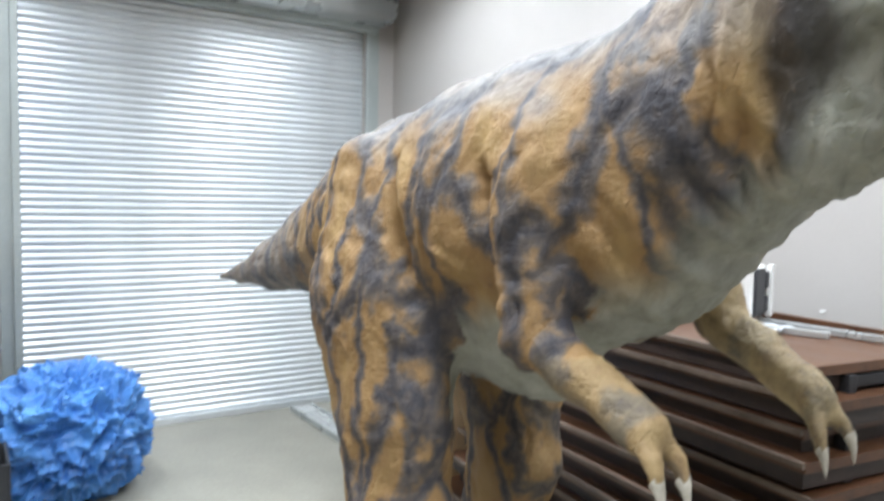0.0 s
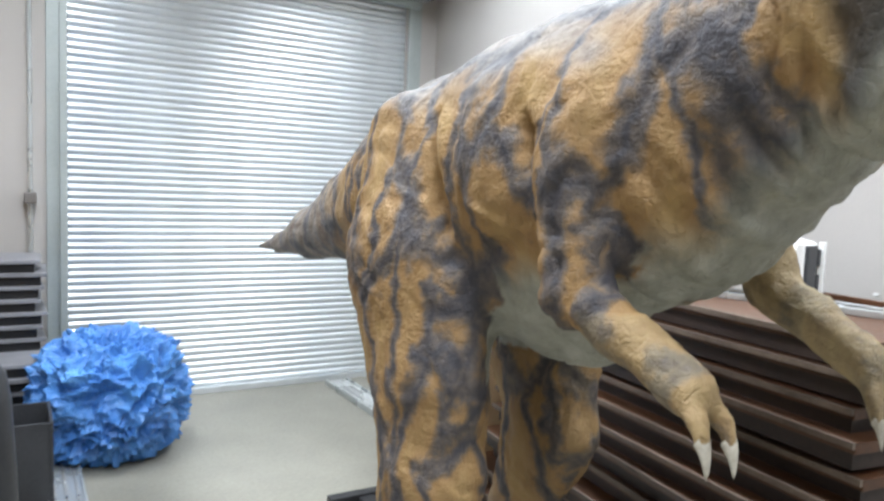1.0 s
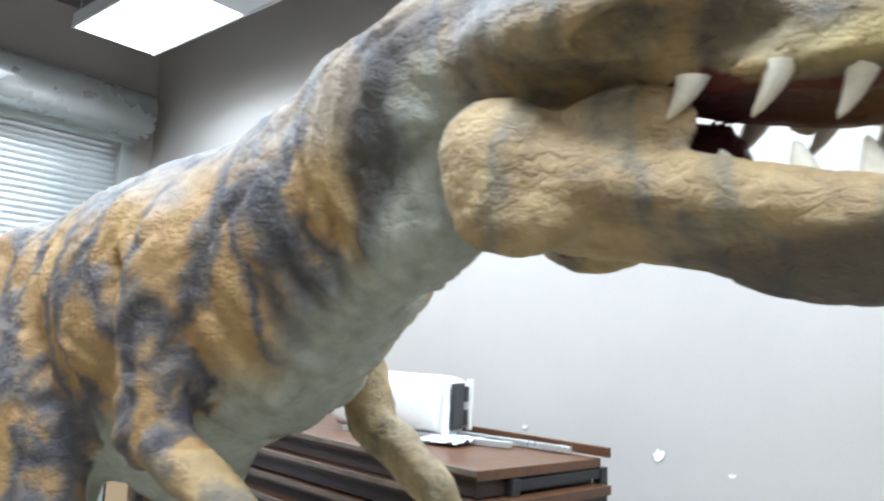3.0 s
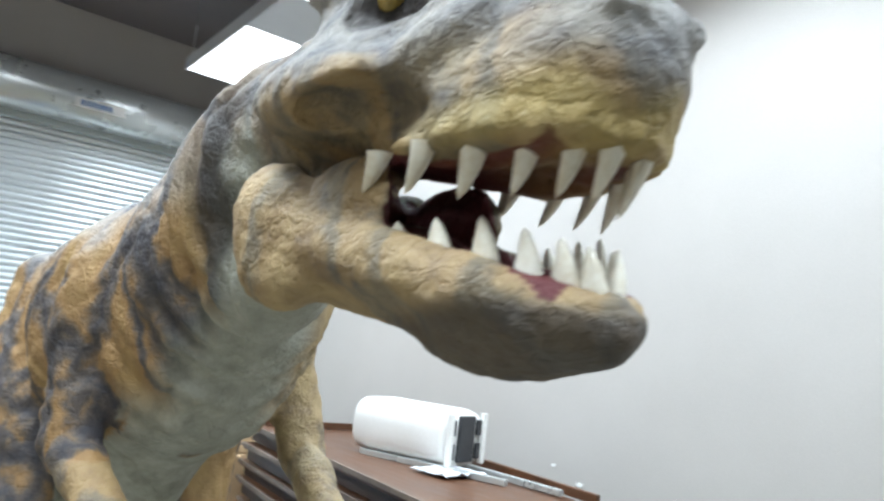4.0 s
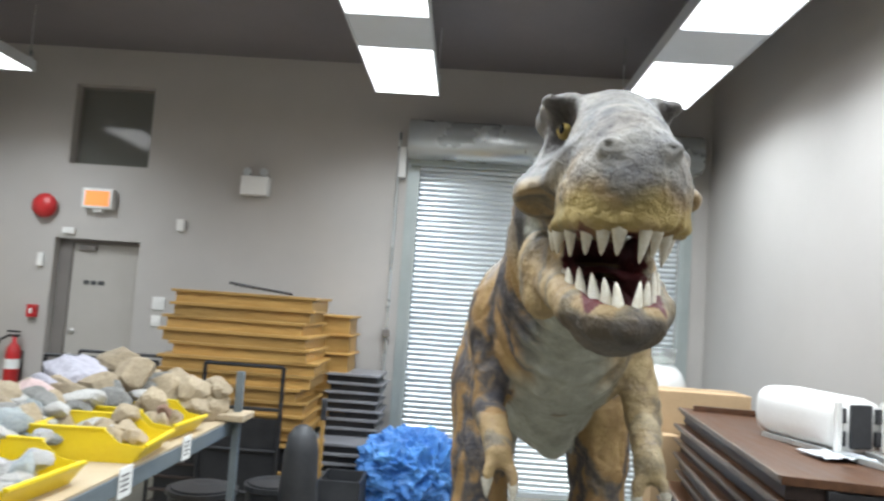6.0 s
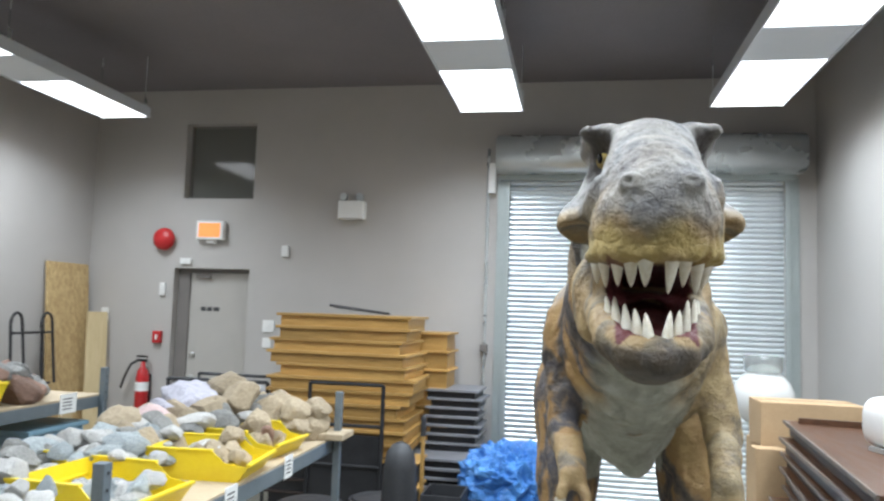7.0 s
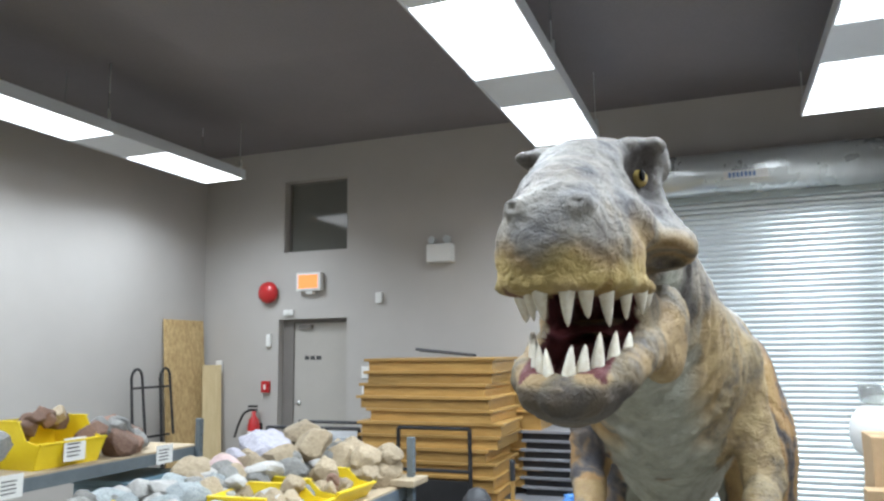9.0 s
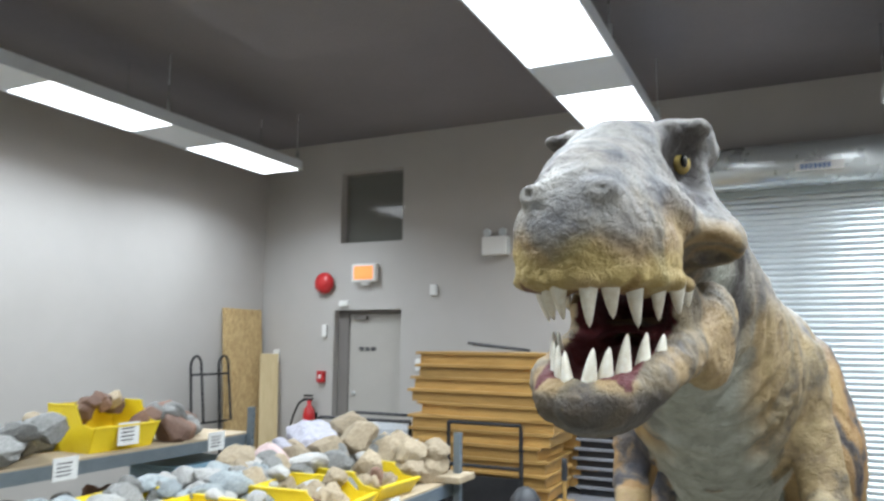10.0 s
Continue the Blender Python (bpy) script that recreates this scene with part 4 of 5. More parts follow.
# ---- stacked platforms by the north wall ----
def platform(x0, x1, y0, y1, z, h, top, body, group, label, turn=0.0, thick=0.018):
    t = thing("stage_platform", ((x0 + x1) / 2, (y0 + y1) / 2, z, 0, 0, turn), label, "platform", group)
    m = pose((x0 + x1) / 2, (y0 + y1) / 2, z, 0, 0, turn)
    a, c = (x1 - x0) / 2, (y1 - y0) / 2
    ob = part("deck", box(-a, a, -c, c, h - thick, h, 0.003, m=m), top, t)
    e = 0.03
    part("front_rail", box(-a + e, a - e, -c + 0.03, -c + 0.05, 0.0, h - thick, m=m), body, t)
    part("back_rail", box(-a + e, a - e, c - 0.032, c - 0.012, 0.0, h - thick, m=m), body, t)
    for s in (-1, 1):
        xx = s * (a - e - 0.012)
        part("side_rail", box(xx - 0.012, xx + 0.012, -c + 0.05, c - 0.032, 0.0, h - thick, m=m), body, t)
    return t


rng = random.Random(11)
tops = []
for i in range(11):
    z = 0.60 + i * 0.0985
    sh = rng.uniform(-0.07, 0.07)
    platform(-1.72 + sh, -0.62 + rng.uniform(-0.06, 0.05), -1.34, -0.66, z, 0.098, M_PLYW, M_PLYW, "stacked wooden platforms", "varnished tan wooden platform in a tall stack", rng.uniform(-3.0, 3.0), 0.022)
for i in range(6):
    z = 0.60 + i * 0.158
    sh = rng.uniform(-0.02, 0.02)
    platform(-0.80, -0.44 + sh, -0.60, -0.14, z, 0.157, M_PLYW, M_PLYW, "short wooden platforms behind the stack", "short varnished wooden platform behind the tall stack")
for i in range(14):
    z = 0.02 + i * 0.075
    sh = rng.uniform(-0.03, 0.03)
    x0 = -1.0 if i < 7 else -0.62
    platform(x0 + sh, -0.14 + sh, -0.95 if i < 7 else -0.62, -0.14, z, 0.0745, M_GREYB, M_BLACK, "stacked grey platforms", "grey-topped black-rimmed platform in a low stack", rng.uniform(-2, 2), 0.022)
for i in range(6):
    z = 0.0 + i * 0.0985
    platform(-1.75, -0.98, -1.34, -0.30, z, 0.098, M_DARKP, M_BLACK, "dark platforms under the stack", "dark wooden platform at the bottom of the stack", rng.uniform(-1, 1))
for i in range(3):
    platform(-0.96, -0.52, -1.36, -0.98, 0.0 + i * 0.195, 0.19, M_PLYW, M_BLACK, "low platforms before the stack", "low black-sided platform with a wooden top")
bar = thing("steel_frame_bar", (-1.1, -1.0, 1.69), "black folded steel leg frame on the platform stack", "steel frame")
zt = 0.60 + 11 * 0.0985 + 0.012
part("leg_tube", bars([(-1.32, -1.20, zt + 0.06), (-0.92, -0.86, zt + 0.005), (-0.88, -1.0, zt + 0.005), (-1.26, -1.26, zt + 0.05)], 0.011), M_BLACK, bar)
part("cross_tube", rod((-1.2, -1.1, zt + 0.04), (-1.16, -1.2, zt + 0.035), 0.010), M_BLACK, bar)
rack = thing("cart_frame", (-1.1, -1.45, 0), "black steel cart frame before the platform stack", "cart")
for x in (-1.36, -0.78):
    part("post", rod((x, -1.46, 0.02), (x, -1.46, 1.16), 0.016), M_BLACK, rack)
for z in (0.25, 0.55, 0.85, 1.16):
    part("rail", rod((-1.36, -1.46, z), (-0.78, -1.46, z), 0.014), M_BLACK, rack)
part("panel", box(-1.35, -0.79, -1.45, -1.43, 0.1, 0.78), M_BLACK, rack)
table = thing("folding_table_frame", (-2.2, -1.1, 0), "black folding table frame with a pale top behind the rocks", "table")
part("top_rail", rod((-2.62, -1.35, 1.12), (-1.78, -1.30, 1.12), 0.014), M_BLACK, table)
part("top_rail", rod((-2.62, -0.85, 1.12), (-1.80, -0.85, 1.12), 0.014), M_BLACK, table)
part("low_rail", rod((-2.62, -1.35, 0.98), (-1.78, -1.30, 0.98), 0.014), M_BLACK, table)
for x, y in ((-2.62, -1.35), (-1.78, -1.30), (-2.62, -0.85), (-1.80, -0.85)):
    part("leg", rod((x, y, 0.0), (x, y, 1.12), 0.014), M_BLACK, table)
part("tray", box(-2.60, -1.80, -1.30, -0.87, 0.99, 1.05, 0.005), M_PANELW, table, "pale tray of the table")

# long-handled tool and dark tubs
ham = thing("sledgehammer", (-0.47, -1.42, 0), "sledgehammer with a yellow handle standing on its head", "sledgehammer")
part("handle", lathe([(0.016, 0.05), (0.018, 0.3), (0.015, 0.7), (0.019, 0.88), (0.015, 0.9)], (-0.47, -1.42, 0), "Z", 12), M_PLYW, ham, "yellow varnished handle", True)
part("head", box(-0.56, -0.38, -1.46, -1.38, 0.0, 0.07, 0.012), M_BLACK, ham)
part("grip", lathe([(0.021, 0.80), (0.022, 0.93), (0.016, 0.95)], (-0.47, -1.42, 0), "Z", 12), M_RUBBER, ham)


def tub(x, y, r, h, label, z=0.0):
    t = thing("storage_tub", (x, y, z), label, "tub", "dark tubs on the floor")
    part("shell", lathe([(r * 0.78, z), (r * 0.82, z + 0.02), (r * 0.97, z + h - 0.04), (r * 1.05, z + h - 0.03), (r * 1.05, z + h), (r * 0.95, z + h), (r * 0.92, z + h - 0.03), (r * 0.74, z + 0.03)], (x, y, 0), "Z", 28), M_RUBBER, t, smooth=False)
    part("lid", lathe([(r * 0.93, z + h - 0.03), (r * 0.9, z + h + 0.01), (r * 0.3, z + h + 0.03), (0.02, z + h + 0.03)], (x, y, 0), "Z", 28), M_RUBBER, t)


tub(-1.0, -2.35, 0.20, 0.50, "dark grey plastic tub with a lid")
tub(-0.62, -2.12, 0.18, 0.50, "black plastic tub with a lid")
tub(-0.66, -1.66, 0.15, 0.40, "small black plastic tub")
cone = thing("speaker_stand", (-0.40, -2.45, 0), "upright black padded pedestal on the floor", "pedestal")
part("column", lathe([(0.13, 0.0), (0.13, 0.03), (0.115, 0.5), (0.10, 0.78), (0.085, 0.87), (0.05, 0.92), (0.015, 0.935)], (-0.40, -2.45, 0), "Z", 24), M_RUBBER, cone, smooth=True)
part("foot", box(-0.56, -0.24, -2.6, -2.3, 0.0, 0.03, 0.01), M_RUBBER, cone)
crate = thing("black_crate", (-0.20, -2.1, 0), "open black plastic crate beside the pedestal", "crate")
bm = box(-0.44, -0.14, -1.62, -1.25, 0.0, 0.05, 0.006)
part("bottom", bm, M_RUBBER, crate)
for a in ((-0.44, -0.425, -1.62, -1.25), (-0.155, -0.14, -1.62, -1.25), (-0.425, -0.155, -1.62, -1.605), (-0.425, -0.155, -1.265, -1.25)):
    part("side", box(*a, 0.05, 0.42, 0.003), M_RUBBER, crate)

# ---- corner: strand board, plank, hand truck ----
osb = thing("strand_board", (-4.3, -0.5, 0), "tall narrow strand board leaning on the wall", "board")
part("sheet", box(-0.012, 0.012, -0.30, 0.30, 0, 2.10, 0.002, m=pose(-4.22, -0.37, 0.0, 0, -4, 0)), M_OSB, osb)
pl = thing("pine_plank", (-4.2, -0.28, 0), "pale pine plank leaning in the corner", "plank")
part("board", box(-0.014, 0.014, -0.10, 0.10, 0, 1.62, 0.003, m=pose(-4.06, -0.22, 0.0, 0, -5, -38)), M_PINE, pl)
pl2 = thing("pine_plank", (-4.0, -0.6, 0), "short pine board standing before the strand board", "plank")
part("board", box(-0.012, 0.012, -0.12, 0.12, 0, 0.72, 0.003, m=pose(-3.95, -0.62, 0.0, 0, -10, 15)), M_PINE, pl2)
ht = thing("hand_truck", (-4.1, -0.97, 0), "black tubular hand truck against the wall", "hand truck")
for y in (-1.16, -0.78):
    pts = [(-4.12, y - 0.07, 0.12), (-4.22, y - 0.07, 1.45)]
    pts += [(-4.225, y - 0.07 * math.cos(a), 1.5 + 0.10 * math.sin(a)) for a in [i * math.pi / 6 for i in range(7)]]
    pts += [(-4.22, y + 0.07, 1.45), (-4.16, y + 0.07, 0.95)]
    part("handle_loop", bars(pts, 0.013), M_BLACK, ht)
for z in (0.5, 0.95, 1.42):
    part("cross_tube", rod((-4.18 - 0.02 * z, -1.22, z), (-4.18 - 0.02 * z, -0.72, z), 0.011), M_BLACK, ht)
part("toe_plate", box(-4.1, -3.9, -1.19, -0.75, 0.0, 0.012), M_BLACK, ht)
for y in (-1.27, -0.67):
    part("wheel", lathe([(0.06, -0.03), (0.12, -0.025), (0.125, 0.0), (0.12, 0.025), (0.06, 0.03)], (-4.2, y, 0.125), "Y", 20), M_RUBBER, ht)

# ---- rock shelves ----
def shelf_unit(x0, x1, y0, y1, z, posts, label, low=0.35):
    t = thing("steel_shelf", ((x0 + x1) / 2, (y0 + y1) / 2, 0), label, "shelf", "steel shelves of rocks")
    for (px, py, top) in posts:
        part("post", box(px - 0.02, px + 0.02, py - 0.02, py + 0.02, 0.0, top, 0.003), M_SHELF, t)
        bm = bmesh.new()
        for k in range(int(top / 0.05)):
            bm = rod((px + 0.0201, py, 0.03 + 0.05 * k), (px + 0.0215, py, 0.03 + 0.05 * k), 0.006, None, 6, bm)
        tagged(part("post_slots", bm, M_BLACK, t), kind="stuff")
    for zz in (z, low):
        part("front_beam", box(x1 - 0.03, x1, y0, y1, zz - 0.085, zz - 0.012, 0.004), M_SHELF, t)
        part("back_beam", box(x0, x0 + 0.03, y0, y1, zz - 0.085, zz - 0.012, 0.004), M_SHELF, t)
        for yy in (y0, y1 - 0.03):
            part("end_beam", box(x0 + 0.03, x1 - 0.03, yy, yy + 0.03, zz - 0.085, zz - 0.012, 0.004), M_SHELF, t)
        part("deck", box(x0, x1 - 0.004, y0, y1, zz - 0.012, zz, 0.002), M_DECK, t, "particle board deck")
    return t


SA = 0.975
shelf_unit(-1.62, -0.76, -5.4, -2.62, SA, [(-0.735, -2.66, 1.24), (-0.735, -4.88, 1.26), (-1.64, -2.66, 1.1), (-1.64, -4.88, 1.1)], "blue-grey steel shelf heaped with rocks and yellow bins")
SB = 1.115
shelf_unit(-3.13, -2.46, -5.6, -2.42, SB, [(-2.44, -2.44, 1.29), (-2.44, -4.7, 1.2), (-3.15, -2.44, 1.2), (-3.15, -4.7, 1.2)], "blue-grey steel shelf with rocks and a yellow bin", 0.72)
part_t = thing("ceiling_tile_slab", (-0.75, -2.6, SA), "pale flat slab lying at the shelf's end", "slab")
part("slab", box(-0.92, -0.66, -2.80, -2.58, SA + 0.002, SA + 0.04, 0.008), ROCKS[1], part_t)


def bin_(x, y, z, w, d, h, turn, label):
    """An open-fronted stacking bin, its front towards +x."""
    t = thing("storage_bin", (x, y, z, 0, 0, turn), label, "storage bin", "yellow bins")
    m = pose(x, y, z, 0, 0, turn)
    k = 0.004
    part("bottom", box(-d / 2 + 0.02, d / 2 - 0.05, -w / 2 + 0.012, w / 2 - 0.012, 0.001, k + 0.001, m=m), M_YELLOW, t)

    def slab(pts):
        bm = bmesh.new()
        vs = [bm.verts.new(p) for p in pts]
        f = bm.faces.new(vs)
        f.normal_update()
        nn = f.normal.copy()
        g = bmesh.ops.extrude_face_region(bm, geom=[f])
        bmesh.ops.translate(bm, verts=[v for v in g["geom"] if isinstance(v, bmesh.types.BMVert)], vec=nn * k)
        bm.transform(m)
        return bm
    for s in (-1, 1):
        part("side", slab([(-d / 2, s * w / 2, h), (-d / 2 + 0.02, s * (w / 2 - 0.012), 0), (d / 2 - 0.05, s * (w / 2 - 0.012), 0), (d / 2, s * w / 2, h * 0.52), (d / 2 - 0.10, s * w / 2, h * 0.62), (d / 2 - 0.16, s * w / 2, h)]), M_YELLOW, t)
        part("rim", box(-d / 2, d / 2 - 0.16, s * w / 2 - 0.008, s * w / 2 + 0.012, h - 0.004, h + 0.006, 0.002, m=m), M_YELLOW, t)
    part("back", slab([(-d / 2, -w / 2, h), (-d / 2, w / 2, h), (-d / 2 + 0.02, w / 2 - 0.012, 0), (-d / 2 + 0.02, -w / 2 + 0.012, 0)]), M_YELLOW, t)
    part("front", slab([(d / 2 - 0.05, -w / 2 + 0.012, 0), (d / 2 - 0.05, w / 2 - 0.012, 0), (d / 2, w / 2, h * 0.52), (d / 2, -w / 2, h * 0.52)]), M_YELLOW, t)
    part("front_lip", box(d / 2 - 0.006, d / 2 + 0.012, -w / 2, w / 2, h * 0.52, h * 0.52 + 0.012, 0.002, m=m), M_YELLOW, t)
    return t


def tag_card(x, y, z, w=0.10, h=0.10, tilt=0):
    t = thing("price_card", (x, y, z), "white paper card with small dark print", "label card", "paper cards on the shelves")
    part("card", box(-0.0015, 0.0015, -w / 2, w / 2, 0, h, m=pose(x, y, z, tilt, 0, 0)), M_PAPER, t)
    for k in range(4):
        part("print_line", box(0.002, 0.003, -w * 0.35, w * (0.2 + 0.05 * (k % 2)), h * (0.2 + 0.17 * k), h * (0.26 + 0.17 * k), m=pose(x, y, z, tilt, 0, 0)), M_INK, t)


BINS = [(-1.02, -3.22, 0.36, 0.46, 0.13, -4), (-0.98, -3.72, 0.36, 0.46, 0.13, 5), (-1.04, -4.42, 0.42, 0.46, 0.14, -3), (-1.44, -4.35, 0.36, 0.36, 0.14, 0), (-1.46, -3.66, 0.34, 0.36, 0.14, 3), (-1.3, -5.05, 0.4, 0.46, 0.16, 3)]
for x, y, w, d, h, tn in BINS:
    bin_(x, y, SA + 0.001, w, d, h, tn, "yellow open-front plastic bin of small rocks")
bin_(-2.70, -3.45, SB + 0.001, 0.46, 0.40, 0.26, 0, "deep yellow plastic bin with a white card")
bin_(-2.74, -4.6, SB + 0.001, 0.44, 0.40, 0.22, 0, "yellow plastic bin at the shelf's near end")
tag_card(-0.755, -3.98, SA - 0.10, 0.11, 0.115)
tag_card(-0.755, -3.36, SA - 0.085, 0.10, 0.11)
tag_card(-0.755, -4.55, SA - 0.09, 0.10, 0.10)
tag_card(-2.492, -3.45, SB + 0.03, 0.15, 0.13)
tag_card(-2.455, -2.76, SB - 0.085, 0.15, 0.12)
tag_card(-2.455, -3.88, SB - 0.10, 0.15, 0.12)


def rock_mesh(seed, material, lump=0.35):
    bm = bmesh.new()
    bmesh.ops.create_icosphere(bm, subdivisions=3, radius=1.0)
    off = Vector((seed * 7.3, seed * 3.1, seed * 1.7))
    rr = random.Random(seed)
    planes = [(Vector((rr.gauss(0, 1), rr.gauss(0, 1), rr.gauss(0, 1))).normalized(), rr.uniform(0.5, 0.82)) for _ in range(15)]
    for v in bm.verts:
        d = v.co.normalized()
        r_ = 1 + lump * noise.noise(d * 1.3 + off) + 0.10 * noise.noise(d * 4 + off)
        for nn, lim in planes:
            c = d.dot(nn)
            if c * r_ > lim:
                r_ = lim / c
        v.co = d * r_ * (1 + 0.03 * noise.noise(d * 9 + off))
    me = bpy.data.meshes.new("rock")
    bm.to_mesh(me)
    bm.free()
    me.materials.append(material)
    return me


NAMES = ["dark grey", "sandy tan", "pale grey-white", "lavender grey", "red-brown", "blue-green white", "pale pink"]
LIB = [[rock_mesh(10 * k + i + 1, ROCKS[k]) for i in range(3)] for k in range(7)]
rng = random.Random(21)


def rock(k, x, y, z, size, flat=0.75, group="rocks on the shelves"):
    ob = new("rock", rng.choice(LIB[k]))
    size *= 1.28
    sx, sy, sz = size * rng.uniform(0.85, 1.25), size * rng.uniform(0.85, 1.25), size * flat * rng.uniform(0.85, 1.2)
    ob.matrix_basis = Matrix.LocRotScale((x, y, z), Euler((rng.uniform(-0.3, 0.3), rng.uniform(-0.3, 0.3), rng.uniform(0, 6.3))), (sx, sy, sz))
    return tagged(ob, NAMES[k] + " rough rock specimen in a heap on the shelf", "rock", group)


# heap at the far end of the near shelf: tan boulders, lavender and grey behind, pale crystals nearer
for i in range(30):
    t = rng.random()
    y = -2.72 - 0.95 * t
    x = rng.uniform(-1.56, -0.86 if t < 0.25 else -1.22)
    size = rng.uniform(0.07, 0.12)
    lay = 0 if i < 18 else 1
    k = rng.choice([1, 1, 1, 0, 2]) if x > -1.32 else rng.choice([3, 1, 0, 1, 2])
    rock(k, x, y, SA + 0.06 + lay * rng.uniform(0.09, 0.13), size)
for x, y, z, s_, k in [(-1.22, -2.95, 0.24, 0.13, 1), (-1.05, -2.80, 0.17, 0.12, 1), (-1.36, -2.86, 0.27, 0.13, 1), (-1.45, -3.08, 0.20, 0.14, 3), (-1.52, -3.25, 0.16, 0.13, 3), (-1.30, -3.12, 0.17, 0.12, 1), (-0.93, -2.92, 0.10, 0.10, 1), (-1.40, -3.45, 0.15, 0.11, 6), (-1.28, -3.40, 0.14, 0.11, 2), (-1.18, -2.72, 0.15, 0.11, 1)]:
    rock(k, x, y, SA + z, s_)
for i in range(64):
    rock(rng.choice([5, 5, 2, 2]), rng.uniform(-1.42, -1.0), rng.uniform(-4.2, -3.92) if i < 16 else rng.uniform(-4.95, -4.66), SA + rng.uniform(0.04, 0.16), rng.uniform(0.035, 0.055))
for i in range(22):
    rock(rng.choice([5, 0, 2, 0]), rng.uniform(-1.58, -1.2), rng.uniform(-4.15, -3.5), SA + rng.uniform(0.05, 0.15), rng.uniform(0.05, 0.085))
more = random.Random(77)
for i in range(34):
    rock(more.choice([2, 5, 2, 0]), more.uniform(-1.58, -1.22), more.uniform(-4.75, -3.55), SA + 0.06 + 0.09 * (i % 2), more.uniform(0.045, 0.07))
for i in range(12):
    rock(more.choice([1, 1, 0]), more.uniform(-1.45, -0.84), more.uniform(-3.0, -2.68), SA + 0.06 + 0.10 * (i % 2), more.uniform(0.07, 0.10))
for i in range(10):
    rock(more.choice([0, 0, 1, 5]), more.uniform(-3.0, -2.56), more.uniform(-4.3, -3.8), SB + 0.07 + 0.10 * (i % 2), more.uniform(0.07, 0.10), 0.75)
for i in range(26):
    rock(more.choice([1, 1, 2, 0, 1]), more.uniform(-1.5, -0.95), more.uniform(-3.9, -2.8), SA + 0.05 + (0.08 if i % 2 else 0.0), more.uniform(0.06, 0.095))
for bx, by, w, d, h, tn in BINS:
    near = by < -4.0
    for i in range(20):
        rock(rng.choice([5, 2, 2]) if near else rng.choice([4, 1, 1, 2, 1]), bx + rng.uniform(-0.13, 0.13), by + rng.uniform(-w / 2 + 0.06, w / 2 - 0.06), SA + 0.04 + rng.uniform(0, 0.06), rng.uniform(0.035, 0.05))
for i in range(44):
    y = rng.uniform(-4.6, -2.55)
    if -3.72 < y < -3.18 or y < -4.35:
        continue
    k = rng.choice([4, 4, 0]) if y > -3.2 else rng.choice([0, 0, 1, 2, 5])
    rock(k, rng.uniform(-3.03, -2.56), y, SB + 0.06 + (0.09 if i % 3 == 0 else 0), rng.uniform(0.07, 0.115), 0.7)
for i in range(12):
    rock(rng.choice([4, 4, 1]), -2.74 + rng.uniform(-0.10, 0.10), -3.45 + rng.uniform(-0.17, 0.17), SB + 0.16 + rng.uniform(0, 0.13), rng.uniform(0.05, 0.075))
for i in range(14):
    rock(rng.choice([4, 4, 0]), rng.uniform(-3.03, -2.58), rng.uniform(-4.3, -3.1), 0.72 + 0.06, rng.uniform(0.07, 0.10), 0.7)
tb = thing("blue_tub", (-2.75, -2.75, 0.72), "pale blue plastic tub on the lower shelf", "tub")
M_PBLUE = surface("pale_blue_plastic", (0.16, 0.28, 0.36), (0.22, 0.36, 0.45), 6, 60, 0.45, bump=0.01)
part("shell", box(-2.98, -2.52, -3.0, -2.5, 0.722, 0.92, 0.02), M_PBLUE, tb)
part("lid", box(-3.0, -2.50, -3.02, -2.48, 0.92, 0.95, 0.008), M_PBLUE, tb)

# ---- panel stack by the east wall ----
CT = 1.20                    # top of the stack
CM = pose(2.20, -4.40, 0, 0, 0, -7)      # its near corner by the wall
cart = thing("panel_cart", (2.0, -3.6, 0), "black steel cart under a stack of brown panels", "cart")
for lx in (-0.46, -0.02):
    for ly in (0.03, 1.73):
        part("post", box(lx - 0.018, lx + 0.018, ly - 0.018, ly + 0.018, 0.05, CT - 0.03, 0.004, m=CM), M_BLACK, cart)
        part("caster", lathe([(0.02, -0.015), (0.028, -0.01), (0.028, 0.01), (0.02, 0.015)], CM @ Vector((lx, ly, 0.028)), "Y", 14), M_RUBBER, cart)
for ly in (0.03, 1.73):
    for lz in (0.12, CT - 0.05):
        part("cross_rail", box(-0.46, -0.02, ly - 0.012, ly + 0.012, lz - 0.015, lz + 0.015, m=CM), M_BLACK, cart)
for lx in (-0.46, -0.02):
    part("long_rail", box(lx - 0.012, lx + 0.012, 0.03, 1.73, 0.10, 0.13, m=CM), M_BLACK, cart)
rng = random.Random(8)
N = 13
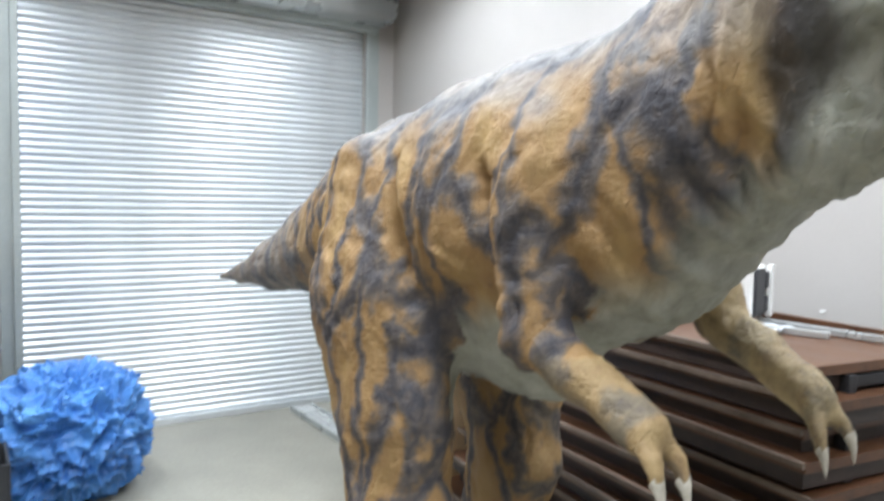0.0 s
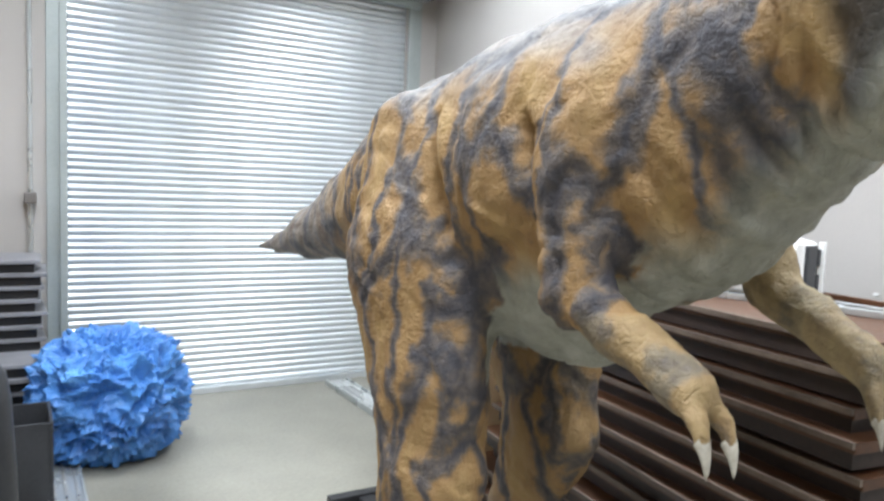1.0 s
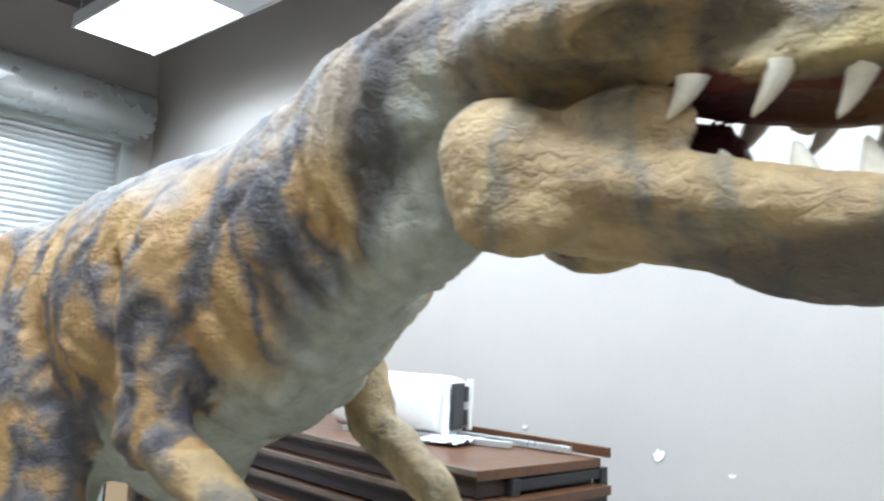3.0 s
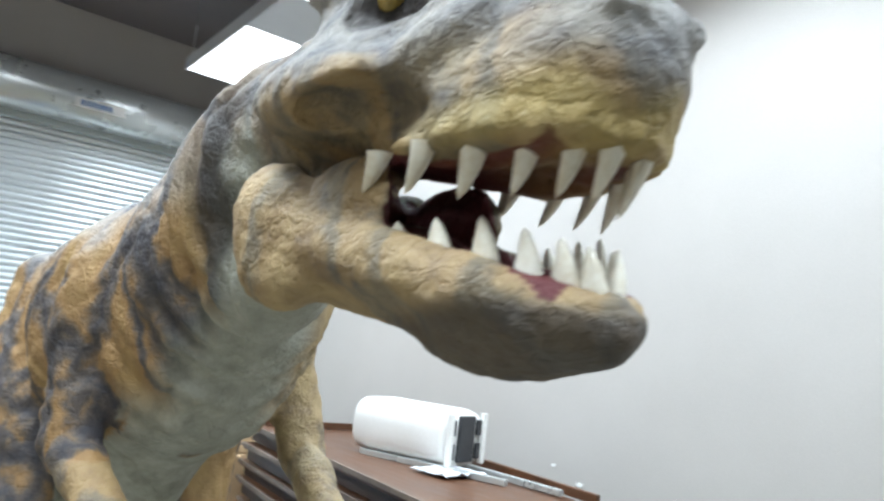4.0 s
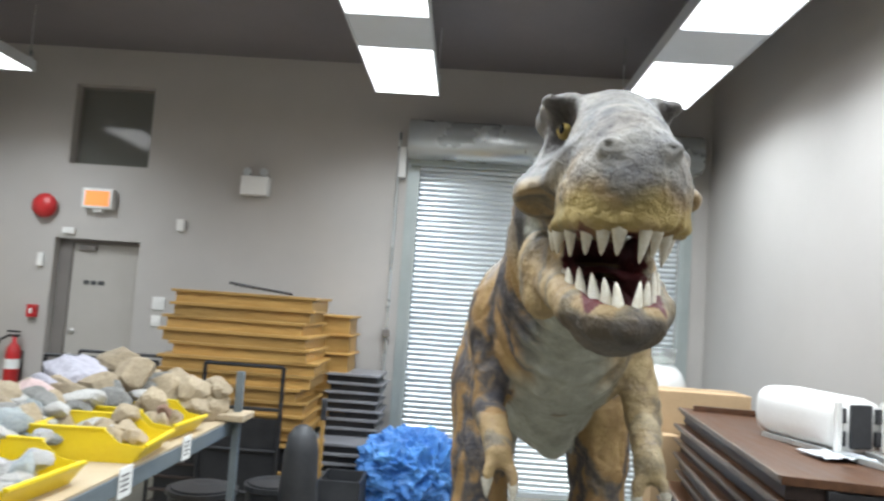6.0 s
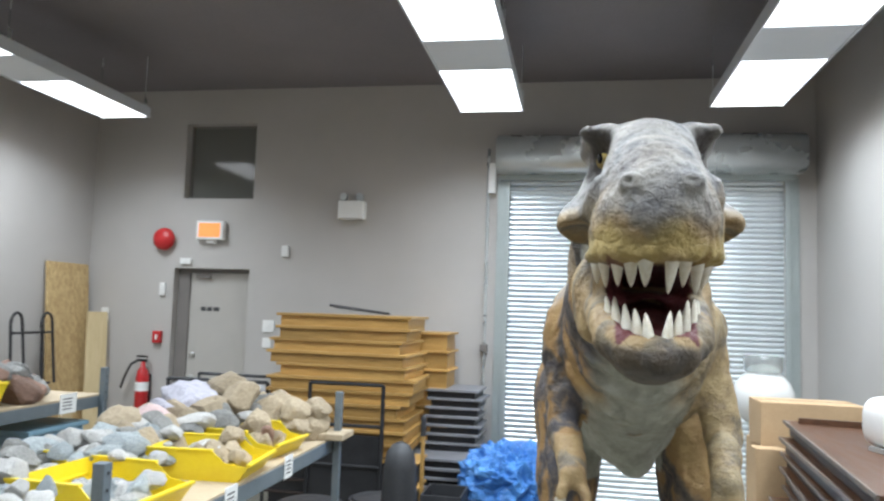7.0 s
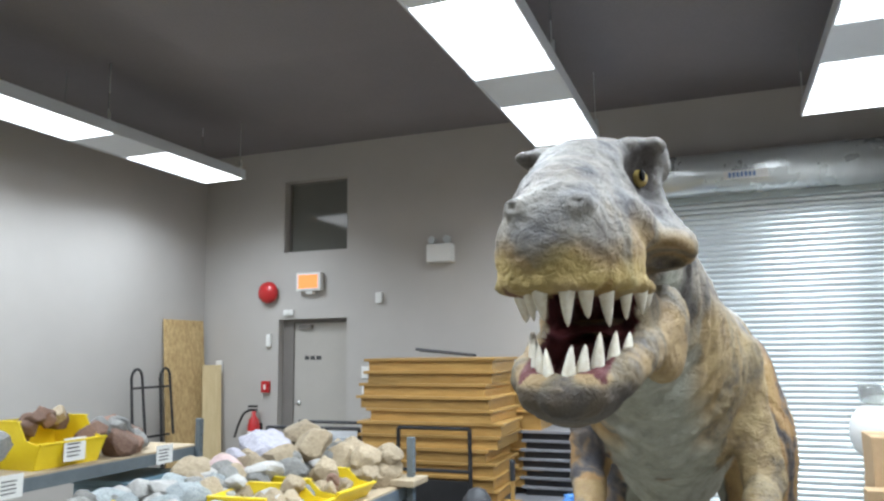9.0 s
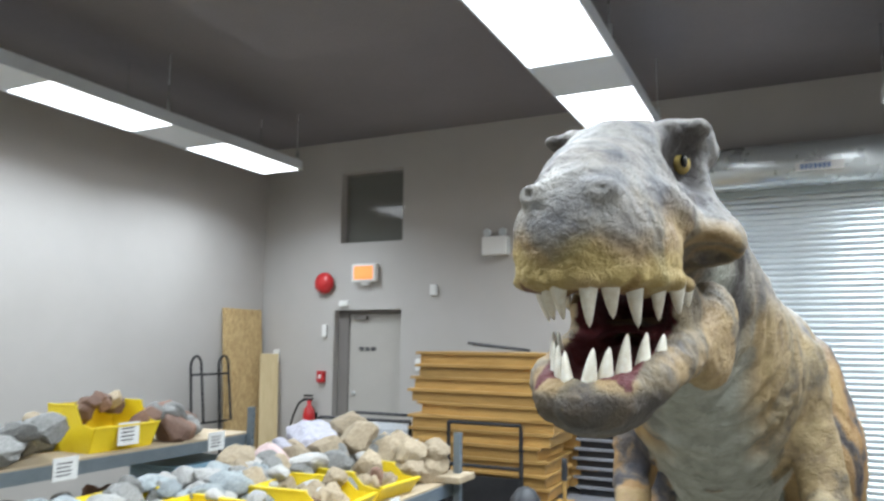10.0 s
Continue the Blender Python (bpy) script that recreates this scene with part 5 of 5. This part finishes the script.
for i in range(N):
    z = 0.14 + i * (CT - 0.14) / N
    h = (CT - 0.14) / N - 0.002
    a = rng.uniform(-0.03, 0.03) - 0.018 * (N - 1 - i) - 0.05 * (i % 4 == 1)
    yw = rng.uniform(-2.2, 2.2)
    m = CM @ pose(a, rng.uniform(-0.03, 0.05), z, 0, rng.uniform(-0.8, 0.8), yw)
    t = thing("stacked_panel", (*m.translation, 0, 0, -7 + yw), "long mahogany-brown framed panel in a stack", "panel", "stack of brown panels")
    part("sheet", box(-0.60, 0.0, 0.0, 1.78, h * 0.62, h, 0.002, m=m), M_MAHOG, t)
    part("edge_strip", box(-0.612, -0.601, 0.0, 1.78, h * 0.80, h + 0.001, m=m), M_EDGE, t, "pale worn edge strip")
    for x0, x1, y0, y1 in ((-0.58, -0.55, 0.02, 1.76), (-0.05, -0.02, 0.02, 1.76), (-0.55, -0.05, 0.02, 0.05), (-0.55, -0.05, 1.73, 1.76)):
        part("frame_rail", box(x0, x1, y0, y1, 0.0, h * 0.62, m=m), M_DARKP, t)
# rim and loose things on top
rim = thing("panel_tray", (2.0, -3.7, CT), "shallow brown tray rim on top of the panels", "tray")
part("side", box(-0.02, -0.002, 0.0, 1.68, CT + 0.002, CT + 0.035, 0.003, m=CM), M_MAHOG, rim)
part("side", box(-0.60, -0.02, 1.68, 1.698, CT + 0.002, CT + 0.035, 0.003, m=CM), M_MAHOG, rim)
rod_ = thing("metal_rail", (2.0, -3.9, CT), "long grey metal rail lying on the panels", "metal rail", "loose rails on the panels")
part("rail", box(-0.012, 0.012, -0.5, 0.5, 0.0, 0.022, 0.003, m=CM @ pose(-0.13, 0.62, CT + 0.003, 0, 0, 8)), M_HOOD, rod_)
rod2 = thing("metal_rail", (1.9, -4.0, CT), "long grey metal rail lying on the panels", "metal rail", "loose rails on the panels")
part("rail", box(-0.012, 0.012, -0.35, 0.35, 0.0, 0.022, 0.003, m=CM @ pose(-0.30, 0.62, CT + 0.003, 0, 0, 22)), M_HOOD, rod2)
pp = thing("plastic_sheet", (1.9, -4.2, CT), "clear crumpled plastic packet on the panels", "packet")
bm = bmesh.new()
bmesh.ops.create_grid(bm, x_segments=14, y_segments=10, size=0.5)
for v in bm.verts:
    v.co = Vector((v.co.x * 0.22, v.co.y * 0.18, 0.012 + 0.016 * abs(noise.noise(v.co * 4))))
g = bmesh.ops.solidify(bm, geom=bm.faces[:], thickness=0.003)
bm.transform(CM @ pose(-0.28, 0.50, CT + 0.004, 0, 0, 15))
part("film", bm, M_PANELW, pp)

# white carrier lying on the panels
can = thing("pet_carrier", (1.73, -3.85, CT), "white plastic carrier with a dark grille lying on its side", "pet carrier")
cmx = CM @ pose(-0.24, 0.78, CT + 0.004, 0, 0, 22)
bm = bmesh.new()
prof = [(-0.30, 0.80), (-0.28, 0.93), (-0.20, 1.0), (0.16, 0.97), (0.20, 0.90)]
rings = []
for u, k in prof:
    rr_ = []
    for i in range(28):
        a = 2 * math.pi * i / 28
        ca, sa = math.cos(a), math.sin(a)
        q = 1 / (abs(ca) ** 3.2 + abs(sa) ** 3.2) ** (1 / 3.2)
        rr_.append(bm.verts.new((0.125 * k * q * ca, u, 0.117 + 0.115 * k * q * sa)))
    rings.append(rr_)
for a, c in zip(rings, rings[1:]):
    for i in range(28):
        bm.faces.new((a[i], a[(i + 1) % 28], c[(i + 1) % 28], c[i]))
bm.faces.new(rings[0])
bm.faces.new(rings[-1])
bm.transform(cmx @ pose(0, 0, 0, 0, 0, 180))
part("shell", bm, M_WHITE, can, smooth=True)
part("grille", box(-0.05, 0.05, -0.216, -0.201, 0.03, 0.205, 0.006, m=cmx), M_RUBBER, can, "dark grey grille")
for lx, lz in ((-0.085, 0.16), (-0.085, 0.07), (0.085, 0.16), (0.085, 0.07)):
    part("latch", box(lx - 0.015, lx + 0.015, -0.212, -0.201, lz - 0.03, lz + 0.03, 0.004, m=cmx), M_RUBBER, can)
for lx in (-0.11, 0.11):
    part("rim_post", box(lx - 0.012, lx + 0.012, -0.222, -0.2005, 0.02, 0.215, 0.004, m=cmx), M_WHITE, can)

# cardboard and globe lamp beyond the stack
cb = thing("cardboard_box", (2.0, -2.15, 0), "long closed brown cardboard box on the panels", "cardboard box")
part("carton", box(1.70, 2.26, -2.32, -2.02, 1.02, 1.275, 0.006), M_CARD, cb)
part("flap_seam", box(1.70, 2.26, -2.175, -2.165, 1.2755, 1.277), M_EDGE, cb)
cb2 = thing("cardboard_box", (1.75, -2.0, 0), "tall narrow cardboard box standing on the floor", "cardboard box")
part("carton", box(1.64, 1.80, -2.46, -2.34, 0.0, 1.03, 0.006), M_CARD, cb2)
cb3 = thing("cardboard_box", (2.1, -1.9, 0), "large brown cardboard box under the long one", "cardboard box")
part("carton", box(1.72, 2.26, -2.32, -1.85, 0.0, 1.018, 0.006), M_CARD, cb3)
gl = thing("globe_lamp", (1.94, -1.5, 0), "white glass globe lamp with a clear collar on a stand", "lamp")
part("globe", lathe([(0.05, 1.03), (0.12, 1.055), (0.175, 1.11), (0.20, 1.19), (0.197, 1.255), (0.17, 1.325), (0.13, 1.37), (0.10, 1.385)], (1.91, -1.5, 0), "Z", 32), M_GLOBE, gl, smooth=True)
part("collar", lathe([(0.10, 1.386), (0.125, 1.40), (0.13, 1.50), (0.12, 1.50), (0.115, 1.41), (0.09, 1.392)], (1.91, -1.5, 0), "Z", 32), M_CLEAR, gl, "clear glass collar", True)
part("stand", lathe([(0.16, 0.0), (0.16, 0.03), (0.03, 0.06), (0.03, 1.0), (0.06, 1.03)], (1.91, -1.5, 0), "Z", 20), M_BLACK, gl)

part("side_bar", box(1.87, 1.91, -3.1, -2.2, 0.08, 0.13, 0.004), M_WHITE, cart, "white-painted side bar")
for ly in (-2.9, -2.4):
    part("side_bracket", box(1.885, 1.895, ly - 0.015, ly + 0.015, 0.0, 0.08), M_BLACK, cart)
